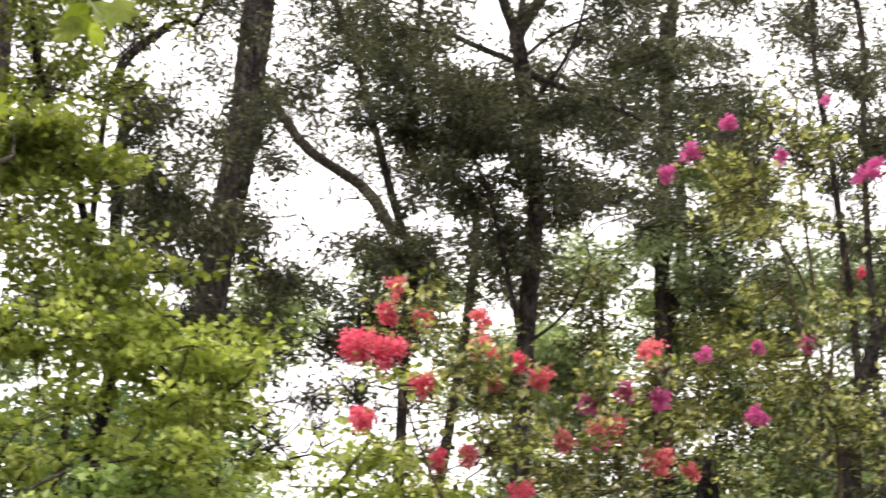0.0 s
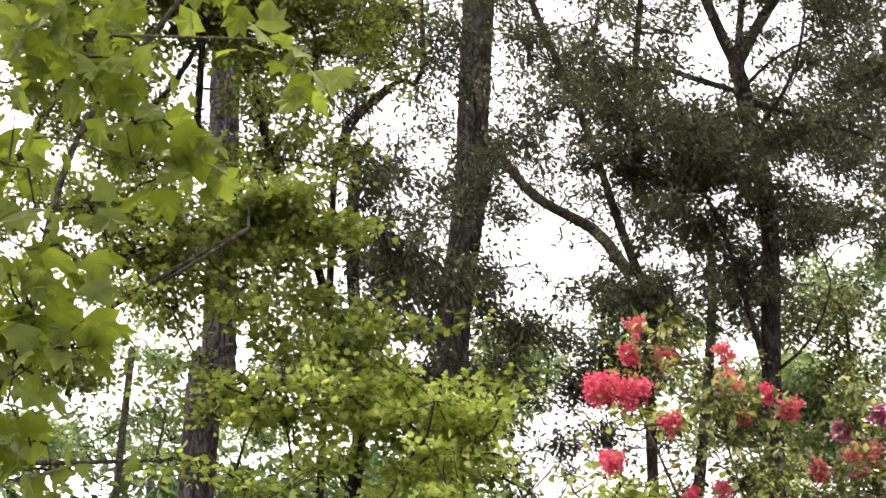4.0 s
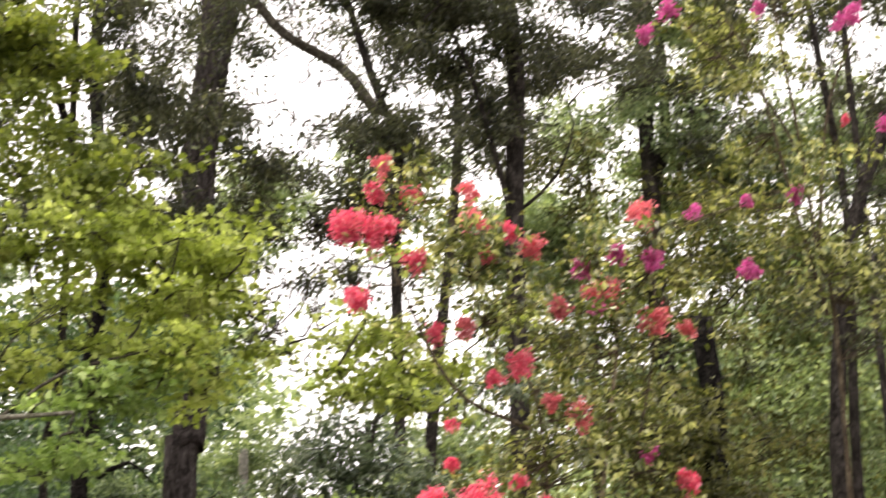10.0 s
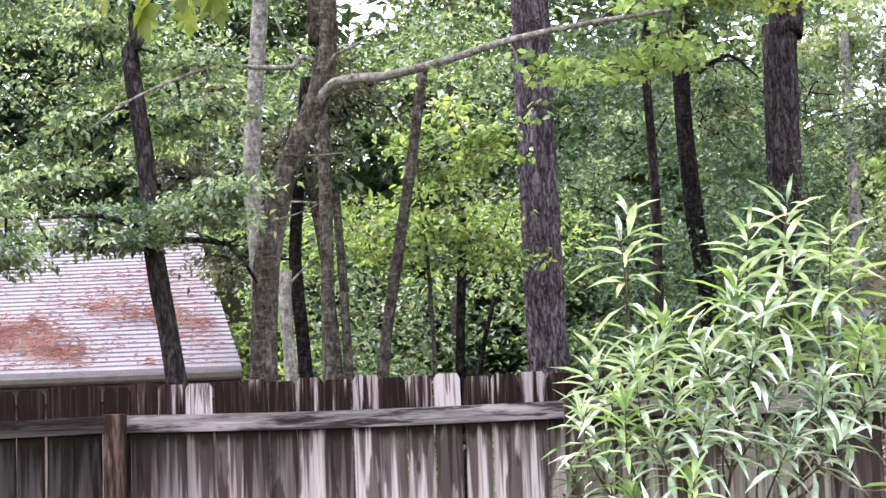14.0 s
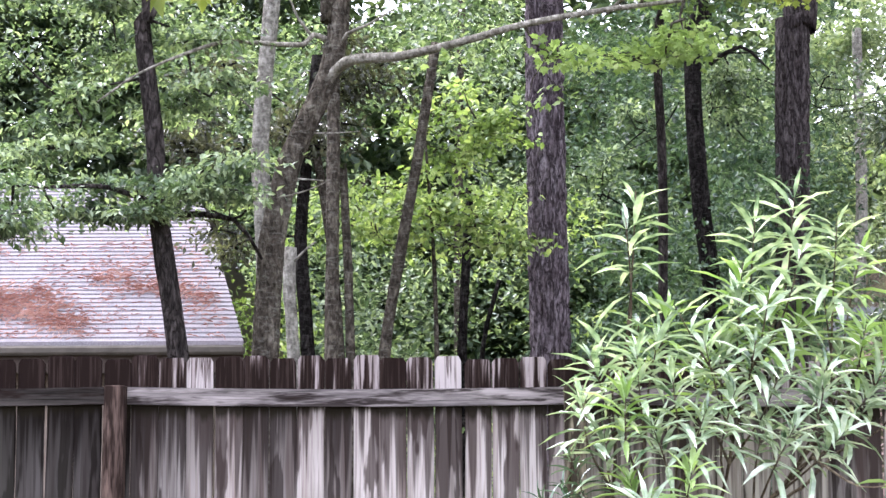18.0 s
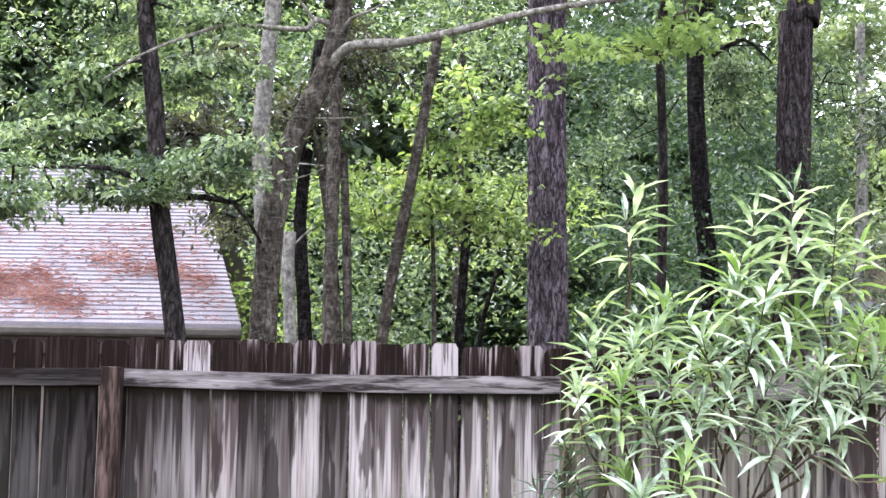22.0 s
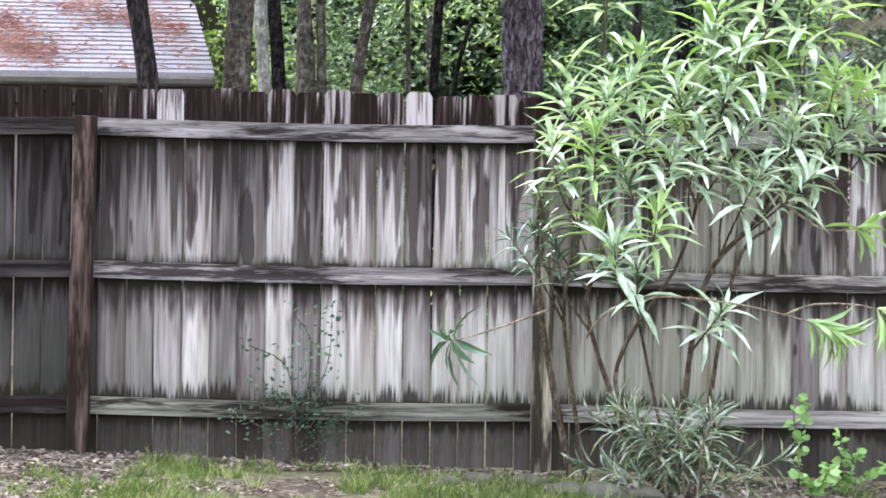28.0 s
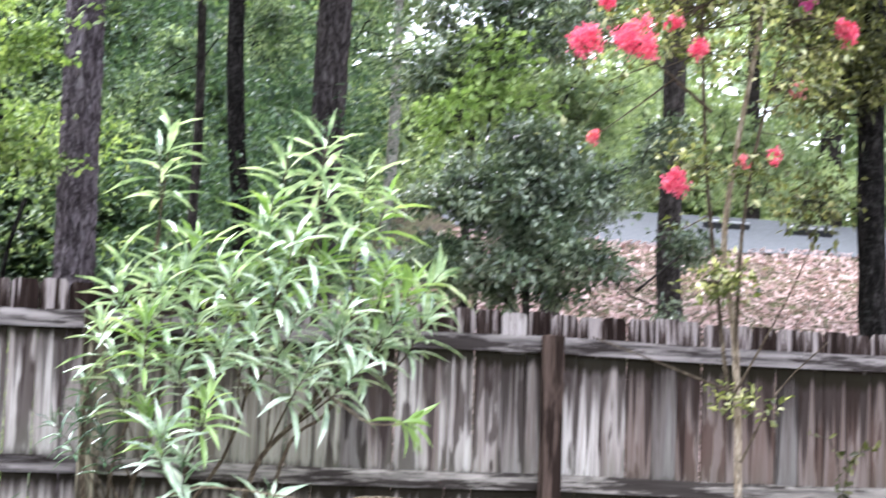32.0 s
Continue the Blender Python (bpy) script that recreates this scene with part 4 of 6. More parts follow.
tree("oak_tree", "dark-trunked oak forking into upright limbs against the sky", "tree",
     [(5.84, 16.00, 1.82), (5.85, 16.00, 2.52), (5.83, 16.00, 3.38), (5.92, 16.00, 7.52), (6.01, 16.00, 9.22), (5.86, 16.00, 10.42), (5.78, 16.00, 10.88)], 0.11, 0.08, M_OAK,
     [([(5.78, 16.00, 10.88), (5.48, 16.00, 11.68), (5.21, 16.00, 12.59), (5.02, 16.00, 14.31), (4.95, 16.00, 15.47)], 0.06, 0.03),
      ([(5.78, 16.00, 10.88), (6.15, 16.00, 11.55), (6.57, 15.80, 12.09), (6.85, 15.60, 12.26), (7.10, 15.50, 12.18), (7.42, 15.40, 12.02), (7.70, 15.30, 11.72)], 0.07, 0.01),
      ([(5.81, 16.00, 11.08), (6.01, 16.20, 12.12), (6.26, 16.30, 13.68), (6.58, 16.30, 15.32)], 0.04, 0.02),
      ([(5.87, 16.00, 10.48), (6.30, 15.70, 10.19), (6.75, 15.40, 9.88)], 0.035, 0.015),
      ([(5.75, 16.00, 10.59), (5.07, 15.80, 10.61), (4.53, 15.70, 10.54)], 0.025, 0.01),
      ([(5.90, 16.00, 10.05), (6.39, 16.00, 10.93), (6.57, 15.80, 12.06)], 0.03, 0.01),
      ([(5.81, 16.00, 10.57), (5.36, 15.80, 10.52), (5.01, 15.70, 10.55)], 0.022, 0.012), ([(5.89, 16.00, 10.68), (6.06, 15.80, 10.83), (6.38, 15.60, 10.99), (6.76, 15.50, 11.10)], 0.02, 0.008), ([(5.90, 16.00, 10.49), (6.29, 15.80, 10.27), (6.61, 15.60, 10.08), (6.91, 15.50, 9.90)], 0.026, 0.014), ([(5.80, 16.00, 11.04), (5.96, 16.10, 11.90), (6.09, 16.20, 12.62), (6.09, 16.20, 13.50)], 0.026, 0.01), ([(6.12, 16.00, 11.64), (6.16, 16.00, 12.30), (6.33, 16.00, 13.12)], 0.022, 0.008),
      ([(5.87, 16.00, 7.68), (5.67, 15.80, 8.19), (5.40, 15.60, 8.86), (5.21, 15.50, 9.18)], 0.032, 0.02),
      ([(6.02, 16.00, 7.70), (6.28, 15.80, 7.96), (6.45, 15.70, 8.47), (6.28, 15.60, 8.75)], 0.018, 0.006)],
     [((5.23, 15.60, 9.53), (0.75, 0.9, 0.35), 150), ((4.63, 15.80, 9.55), (0.5, 0.8, 0.4), 60), ((4.39, 15.60, 10.46), (0.5, 0.8, 0.5), 70), ((4.56, 15.80, 12.88), (0.6, 0.8, 0.5), 110), ((6.17, 16.00, 13.09), (0.8, 0.9, 0.6), 120),
      ((6.94, 15.60, 12.64), (0.7, 0.8, 0.8), 170), ((6.86, 15.60, 10.55), (0.7, 0.8, 0.6), 130), ((5.40, 15.60, 13.51), (0.7, 0.8, 0.5), 70), ((6.37, 15.70, 9.40), (0.5, 0.8, 0.5), 90), ((5.28, 15.80, 8.80), (0.4, 0.6, 0.3), 40)] + [((5.41, 15.60, 8.97), (0.6, 0.7, 0.5), 90)],
     L_OAK, length=0.08, ratio=0.42, per=46, size=0.15, seed=30, ragged=-0.1)
tree("oak_tree", "oak with a dark curved trunk and a spreading crown", "tree",
     [(5.95, 20.00, 8.86), (6.01, 20.00, 9.93), (5.71, 20.00, 10.88), (5.34, 20.00, 12.13), (5.14, 20.00, 12.70), (4.82, 20.00, 13.51), (4.32, 20.00, 14.90)], 0.085, 0.035, M_OAK,
     [([(5.77, 20.00, 10.38), (5.98, 19.80, 10.99), (6.16, 19.60, 11.53)], 0.03, 0.012), ([(5.14, 20.00, 12.70), (5.41, 19.80, 13.51), (5.45, 19.80, 14.59)], 0.03, 0.01)],
     [((4.78, 20.00, 12.30), (1.0, 1.0, 0.6), 120), ((4.77, 20.50, 11.56), (0.9, 0.8, 0.4), 60), ((6.09, 20.00, 10.23), (0.5, 0.8, 0.5), 60), ((4.66, 20.00, 13.88), (0.7, 1.0, 1.2), 170), ((5.38, 20.00, 11.90), (0.9, 1, 0.5), 110), ((6.58, 20.00, 10.11), (0.6, 0.8, 0.25), 60),
      ((5.13, 20.50, 16.58), (0.8, 1, 0.7), 110), ((5.11, 20.50, 9.95), (0.6, 0.8, 0.25), 40), ((6.76, 20.00, 10.44), (0.7, 0.8, 0.5), 70)],
     L_OAK, length=0.09, ratio=0.42, per=42, size=0.19, seed=31, ragged=0.16)
tree("oak_tree", "dark double-trunked tree wrapped in leaves", "tree",
     [(14.63, 31.90, 9.73), (14.59, 31.90, 16.03), (14.72, 31.90, 19.13), (14.78, 31.90, 21.75), (14.73, 31.90, 20.07), (15.18, 31.90, 24.21), (16.04, 31.90, 27.98)], 0.2, 0.1, M_OAK,
     [([(14.86, 31.90, 17.35), (15.42, 31.60, 16.67), (15.14, 31.40, 15.24)], 0.067, 0.033), ([(14.72, 32.30, 10.91), (14.76, 32.30, 14.28), (15.18, 32.30, 16.41), (15.21, 32.30, 18.78)], 0.17, 0.1), ([(15.36, 31.60, 16.66), (15.89, 31.20, 17.08), (16.61, 30.90, 17.47)], 0.033, 0.013)],
     [((14.10, 31.60, 20.24), (1.34, 1.51, 1.34), 130), ((15.86, 31.60, 19.37), (1.01, 1.34, 1.18), 100), ((13.66, 31.90, 17.78), (1.01, 1.34, 0.84), 80), ((15.37, 31.60, 25.50), (1.34, 1.51, 1.51), 130), ((15.85, 31.60, 16.27), (1.01, 1.34, 0.84), 70)],
     L_OAK, length=0.13, ratio=0.45, per=50, size=0.3, seed=32, ragged=-0.1)
tree("oak_tree", "sinuous dark tree leaning over the flowering shrubs", "tree",
     [(7.89, 14.00, 4.56), (8.08, 14.00, 6.13), (8.37, 14.00, 7.20), (8.71, 14.00, 7.91), (9.25, 14.00, 9.03), (9.66, 14.00, 9.77), (10.08, 14.00, 10.79), (9.56, 14.00, 11.34)], 0.09, 0.045, M_OAK,
     [([(8.18, 14.00, 6.45), (8.49, 13.80, 6.69), (8.76, 13.60, 6.85)], 0.045, 0.03), ([(8.76, 13.60, 6.85), (9.14, 13.50, 6.70), (9.52, 13.40, 6.42)], 0.03, 0.015), ([(9.59, 14.00, 9.57), (9.85, 13.80, 9.84), (10.18, 13.60, 10.12)], 0.03, 0.012),
      ([(9.25, 14.00, 9.03), (9.01, 14.00, 9.07), (8.79, 14.00, 8.93)], 0.015, 0.006)],
     [((9.55, 13.80, 10.07), (0.6, 0.8, 0.5), 110), ((9.67, 13.80, 9.03), (0.4, 0.7, 0.4), 60), ((9.52, 13.80, 7.65), (0.5, 0.8, 0.5), 100), ((8.37, 14.20, 9.93), (0.7, 0.8, 0.5), 90), ((9.02, 13.80, 6.06), (0.7, 0.8, 0.4), 100), ((8.90, 14.20, 9.34), (0.5, 0.7, 0.4), 50), ((8.74, 14.50, 7.00), (0.5, 0.6, 0.4), 60), ((9.94, 14.50, 6.97), (0.5, 0.6, 0.5), 70)],
     L_OAK, length=0.075, ratio=0.45, per=42, size=0.15, seed=33, ragged=-0.08)
tree("oak_tree", "olive-leaved tree filling the gap above the bank", "tree",
     [(9.78, 17.00, 5.43), (9.99, 17.00, 8.20), (9.84, 17.00, 10.44), (9.68, 17.00, 12.54), (10.33, 17.00, 15.19)], 0.07, 0.02, M_OAK, (),
     [((8.79, 17.00, 8.66), (0.9, 0.9, 0.7), 84), ((7.20, 17.50, 8.81), (0.6, 0.8, 0.5), 42), ((8.26, 17.00, 7.22), (1.2, 0.9, 0.6), 60), ((10.45, 17.00, 7.92), (0.9, 0.9, 0.8), 54), ((6.80, 17.00, 6.78), (0.8, 0.9, 0.5), 54), ((8.48, 17.00, 5.95), (1.2, 0.9, 0.8), 60), ((6.12, 17.00, 5.73), (1.0, 0.9, 0.6), 42), ((9.09, 17.30, 10.42), (0.5, 0.8, 0.7), 42)],
     L_OLIVE, length=0.065, ratio=0.5, per=34, size=0.1, seed=36, reach=0.6)
tree("oak_tree", "tall dark oak with drooping narrow leaves between the pines", "tree",
     [(2.11, 20.00, 2.53), (2.15, 20.00, 4.69), (2.07, 19.50, 6.06), (2.13, 19.00, 6.65), (2.01, 17.50, 8.62), (1.98, 17.00, 10.03), (2.21, 17.00, 10.56), (2.60, 17.00, 10.93), (2.82, 17.00, 11.06), (2.73, 17.00, 12.99)], 0.06, 0.025, M_OAK, [([(1.98, 17.00, 9.94), (2.14, 16.80, 10.32), (2.45, 16.70, 10.62)], 0.03, 0.015)],
     [((2.39, 17.00, 10.71), (0.75, 0.8, 0.6), 130), ((2.71, 17.00, 9.63), (0.6, 0.8, 0.5), 90), ((2.73, 17.20, 12.75), (0.6, 0.8, 0.6), 90), ((2.37, 17.00, 9.15), (0.6, 0.8, 0.5), 80), ((1.86, 17.00, 8.11), (0.5, 0.7, 0.4), 50), ((2.75, 17.20, 8.27), (0.5, 0.7, 0.5), 70), ((2.77, 17.20, 8.76), (0.6, 0.8, 0.9), 110), ((3.01, 17.20, 14.09), (0.6, 0.8, 0.4), 60)],
     L_OAK, length=0.1, ratio=0.35, per=42, size=0.17, seed=38, droop=0.9, ragged=0.15)
tree("oak_tree", "far oak whose thin ragged crown veils the sky", "tree",
     [(7.51, 24.00, 7.06), (8.11, 24.00, 12.66), (7.05, 24.00, 13.72), (7.32, 24.00, 17.61), (7.35, 24.00, 20.88)], 0.1, 0.03, M_OAK, (),
     [((7.26, 23.50, 16.98), (3.6, 1.2, 2.6), 960), ((10.50, 23.50, 14.30), (3.8, 1.2, 1.6), 630), ((3.81, 23.50, 17.05), (1.6, 1.0, 2.2), 285), ((14.80, 23.50, 14.27), (1.8, 1, 2.4), 360), ((5.07, 23.50, 11.29), (1.5, 1, 0.5), 165), ((5.39, 24.00, 11.03), (1.3, 0.8, 0.5), 135), ((6.43, 24.00, 10.73), (0.8, 0.8, 0.5), 90), ((11.52, 23.50, 20.83), (1.6, 1, 1.3), 255), ((2.45, 23.50, 14.23), (1.6, 1, 1.5), 180), ((3.66, 23.50, 12.78), (1.2, 1, 1.5), 180)] + [((12.84, 23.50, 17.69), (2.0, 1, 1.3), 280), ((14.06, 23.50, 15.45), (1.0, 1, 1.0), 130), ((11.84, 23.50, 15.73), (0.8, 1, 0.8), 90), ((6.05, 24.00, 9.49), (1.0, 0.8, 0.8), 110), ((5.65, 24.00, 12.59), (0.8, 0.8, 0.5), 40), ((8.99, 23.50, 12.10), (0.9, 0.8, 0.8), 90), ((9.46, 23.50, 20.34), (1.4, 0.9, 0.6), 160), ((11.32, 23.50, 20.78), (1.2, 0.9, 0.6), 160)],
     L_OAK, length=0.11, ratio=0.45, per=34, size=0.2, seed=39, ragged=0.07)
tree("sweetgum_tree", "far sweetgum whose pale green crown fills the view behind the flowers", "tree",
     [(13.60, 33.00, 9.32), (13.75, 33.00, 13.30), (13.86, 33.00, 16.86)], 0.16, 0.012, M_OAK, (),
     [((13.65, 33.00, 11.71), (2.6, 1.5, 1.6), 360), ((17.80, 33.00, 11.95), (2.0, 1.5, 2.2), 360), ((11.50, 33.00, 14.05), (1.3, 1.5, 0.7), 144), ((15.68, 33.00, 15.33), (2.2, 1.5, 1.0), 264), ((6.63, 33.00, 9.47), (1.4, 1.4, 0.6), 120), ((10.58, 33.00, 10.26), (1.2, 1.4, 1.0), 144), ((7.14, 33.00, 13.71), (0.8, 1.2, 0.6), 96), ((18.95, 33.00, 16.74), (1.4, 1.4, 1.2), 144), ((13.18, 33.00, 13.49), (2.4, 1.4, 0.9), 260), ((17.75, 33.00, 13.82), (2.0, 1.4, 1.2), 260)] + [((10.09, 33.00, 15.32), (1.2, 1.2, 0.6), 90),
      ((14.33, 32.00, 16.14), (1.8, 1.2, 1.1), 220), ((17.17, 32.00, 15.94), (1.7, 1.2, 1.2), 220), ((19.76, 32.00, 16.16), (1.5, 1.2, 1.4), 220), ((22.16, 32.00, 17.75), (1.3, 1.2, 1.6), 220), ((12.30, 32.00, 13.70), (1.2, 1.2, 0.8), 120), ((16.18, 32.00, 18.22), (1.4, 1.2, 0.9), 140), ((21.86, 32.00, 13.11), (1.6, 1.2, 1.2), 200), ((6.78, 31.00, 13.79), (1.2, 1.0, 0.6), 110), ((0.48, 33.00, 13.97), (1.20, 1.00, 1.60), 90), ((-0.78, 33.00, 12.67), (1.20, 1.00, 0.80), 60), ((1.27, 33.00, 12.71), (0.90, 1.00, 0.70), 50), ((2.86, 33.00, 12.64), (0.90, 1.00, 0.50), 40)],
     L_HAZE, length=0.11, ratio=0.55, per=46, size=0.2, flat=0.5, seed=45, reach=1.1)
tree("maple_tree", "leafy maple filling the canopy with small yellow-green leaves", "tree",
     [(-0.96, 15.00, 5.95), (-1.22, 15.00, 7.77), (-0.59, 15.00, 9.73), (-0.78, 15.00, 12.14)], 0.06, 0.03, M_GREY, [([(0.55, 14.60, 11.78), (0.59, 14.60, 11.54), (0.52, 14.60, 10.94), (0.52, 14.60, 10.55), (0.52, 14.60, 9.72), (0.52, 14.60, 8.84)], 0.012, 0.035, M_DARK), ([(1.70, 14.60, 12.05), (1.53, 14.60, 11.54), (1.30, 14.60, 11.03), (1.10, 14.60, 10.68), (1.02, 14.60, 10.44)], 0.01, 0.022, M_DARK), ([(1.13, 14.60, 10.55), (1.02, 14.60, 10.44), (0.70, 14.60, 10.06), (0.51, 14.60, 9.75), (0.29, 14.60, 9.28), (-0.07, 14.60, 8.73)], 0.016, 0.032, M_DARK), ([(-0.16, 14.50, 7.54), (0.33, 14.50, 7.82), (0.74, 14.50, 8.15), (1.20, 14.50, 8.54)], 0.016, 0.007, M_DARK)],
     [((0.59, 14.80, 10.26), (2.1, 0.9, 1.8), 1364), ((-0.02, 14.80, 11.79), (1.6, 0.8, 0.6), 220), ((1.51, 14.80, 12.15), (1.0, 0.8, 0.6), 154), ((0.48, 14.80, 10.81), (1.2, 0.7, 0.7), 260), ((0.96, 14.80, 7.40), (1.2, 0.7, 0.6), 130), ((0.9, 14.80, 10.40), (1.1, 0.8, 0.7), 240), ((0.1, 14.70, 8.10), (1.3, 0.8, 0.6), 220), ((0.0, 14.70, 9.2), (1.0, 0.8, 0.6), 180), ((1.7, 14.80, 12.0), (0.8, 0.7, 0.6), 130), ((-1.22, 14.70, 10.46), (0.60, 0.60, 0.50), 150), ((-0.82, 14.70, 6.96), (0.50, 0.60, 0.40), 110), ((-0.21, 14.70, 6.65), (0.45, 0.50, 0.30), 80), ((-0.24, 14.80, 11.54), (1.0, 0.6, 0.5), 320), ((0.63, 14.80, 11.94), (0.8, 0.6, 0.4), 220), ((0.16, 14.80, 7.93), (1.0, 0.6, 0.6), 240)],
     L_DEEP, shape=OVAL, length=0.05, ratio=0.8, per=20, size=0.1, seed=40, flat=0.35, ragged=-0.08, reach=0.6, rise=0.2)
tree("sweetgum_tree", "dark broad trunk standing on the bank", "tree",
     [(6.55, 13.50, 1.69), (6.55, 13.50, 2.19), (6.51, 13.50, 3.90), (6.57, 13.50, 5.03), (6.52, 13.50, 5.86)], 0.115, 0.09, M_DARK, (),
     [((6.27, 13.40, 4.21), (0.5, 0.5, 0.35), 60), ((6.03, 13.50, 4.90), (0.6, 0.5, 0.4), 70), ((6.19, 13.40, 3.22), (0.3, 0.4, 0.2), 25)],
     L_OLIVE, length=0.07, per=40, size=0.13, seed=34)
tree("sweetgum_tree", "sunlit sapling with yellow-green leaves before the shaded woods", "tree",
     [(-0.16, 18.00, 1.87), (-0.19, 18.00, 3.53), (-0.27, 18.00, 4.75)], 0.04, 0.012, M_GREY, (),
     [((0.20, 18.00, 4.49), (0.6, 0.5, 0.5), 150), ((-0.48, 18.00, 4.06), (0.5, 0.5, 0.4), 100), ((-0.06, 18.00, 5.08), (0.5, 0.5, 0.4), 90), ((0.36, 18.00, 3.85), (0.35, 0.4, 0.3), 50)],
     L_UNDER, shape=OVAL, length=0.065, ratio=0.7, per=16, size=0.09, seed=47, flat=0.4, reach=0.5, rise=0.25)
tree("sassafras_tree", "pale yellow-green young tree above the holly", "tree",
     [(5.44, 18.00, 2.62), (5.40, 18.00, 4.04), (5.39, 18.00, 5.37)], 0.04, 0.015, M_OAK, (),
     [((5.41, 18.00, 4.70), (0.75, 0.6, 0.4), 190), ((5.94, 18.00, 3.91), (0.5, 0.5, 0.35), 90), ((4.72, 18.00, 4.87), (0.4, 0.5, 0.3), 70), ((7.52, 18.00, 4.47), (0.6, 0.5, 0.45), 110), ((8.25, 18.00, 4.07), (0.5, 0.5, 0.25), 60), ((5.44, 18.00, 5.60), (0.6, 0.5, 0.3), 70), ((9.94, 22.00, 4.75), (0.45, 0.5, 0.25), 70), ((9.39, 22.00, 4.58), (0.3, 0.5, 0.14), 36), ((8.84, 22.00, 4.78), (0.4, 0.5, 0.2), 40)],
     L_HAZE, length=0.075, ratio=0.55, per=24, size=0.1, seed=46, reach=0.6)
tree("sassafras_tree", "slim sapling with sunlit yellow-green leaves above the holly", "tree",
     [(3.74, 14.60, 1.95), (3.79, 14.60, 3.2), (3.84, 14.60, 4.19)], 0.025, 0.01, M_OAK, (),
     [((3.84, 14.6, 4.09), (0.2, 0.3, 0.24), 60), ((3.52, 14.6, 3.82), (0.2, 0.3, 0.16), 44), ((3.87, 14.6, 4.38), (0.14, 0.3, 0.14), 26), ((4.09, 14.6, 3.91), (0.16, 0.3, 0.14), 22)],
     L_GREEN, shape=OVAL, length=0.06, ratio=0.65, per=12, size=0.12, seed=48, flat=0.4, ragged=-0.3)
tree("holly_bush", "dense dark green holly bush behind the fence", "bush",
     [(4.00, 14.00, 1.93), (3.98, 14.00, 2.51), (3.93, 14.00, 3.36)], 0.05, 0.02, M_OAK, (),
     [((4.01, 14.00, 2.90), (0.78, 0.72, 0.69), 411), ((4.75, 14.20, 2.66), (0.45, 0.60, 0.44), 145), ((4.18, 14.00, 3.12), (0.35, 0.60, 0.2), 60), ((4.33, 14.20, 3.33), (0.45, 0.60, 0.25), 86), ((3.75, 14.50, 4.40), (0.21, 0.48, 0.31), 42), ((3.38, 14.00, 2.48), (0.39, 0.60, 0.38), 96), ((4.82, 14.00, 2.73), (0.3, 0.4, 0.3), 60), ((4.67, 14.00, 3.03), (0.25, 0.30, 0.22), 40), ((4.75, 14.00, 2.86), (0.26, 0.4, 0.3), 60), ((3.33, 14.00, 2.73), (0.3, 0.4, 0.3), 70), ((3.57, 14.00, 3.08), (0.3, 0.4, 0.3), 60), ((4.49, 14.00, 3.40), (0.35, 0.4, 0.14), 24), ((5.30, 14.00, 2.85), (0.08, 0.2, 0.16), 12), ((3.86, 14.00, 3.63), (0.26, 0.4, 0.12), 16), ((5.09, 14.00, 3.62), (0.2, 0.2, 0.3), 30)],
     L_HOLLY, length=0.055, ratio=0.5, per=40, size=0.075, seed=35, ragged=0.08, reach=0.35)
tree("bay_tree", "dark young evergreen beside the flowering shrubs", "tree",
     [(3.78, 15.00, 3.77), (4.11, 15.00, 4.83), (4.34, 15.00, 5.55)], 0.05, 0.02, M_OAK, (),
     [((4.01, 15.00, 4.78), (0.45, 0.6, 0.35), 52), ((4.62, 15.00, 5.46), (0.4, 0.6, 0.5), 46), ((3.52, 15.00, 4.31), (0.2, 0.4, 0.25), 12), ((4.13, 15.00, 5.35), (0.3, 0.4, 0.25), 19), ((5.31, 15.00, 5.47), (0.3, 0.4, 0.3), 19), ((4.00, 15.00, 4.92), (0.4, 0.4, 0.2), 26), ((3.70, 15.00, 4.65), (0.28, 0.4, 0.18), 26), ((4.39, 15.00, 5.19), (0.4, 0.4, 0.25), 30), ((4.66, 15.00, 4.81), (0.3, 0.4, 0.2), 28), ((3.67, 15.00, 4.23), (0.14, 0.3, 0.14), 14), ((4.15, 15.00, 4.54), (0.3, 0.3, 0.12), 16)],
     L_HOLLY, length=0.07, ratio=0.4, per=34, size=0.09, seed=37, reach=0.5)

# ---- woods ----


# openings in the canopy that show the sky: bearing, rise, radius in degrees
HOLES = [(-2.4, 16.3, 0.9), (-0.5, 17.9, 0.8), (14.6, 15.5, 1.3), (16.6, 13.7, 0.7), (13.6, 17.9, 0.8), (-8.0, 19.5, 0.8), (3.8, 15.8, 0.4), (9.0, 14.6, 0.35), (12.6, 13.8, 0.9), (11.6, 12.2, 0.3), (15.7, 12.0, 0.4), (21.7, 11.3, 0.4), (16.9, 11.6, 0.35), (24.3, 9.9, 0.3)]


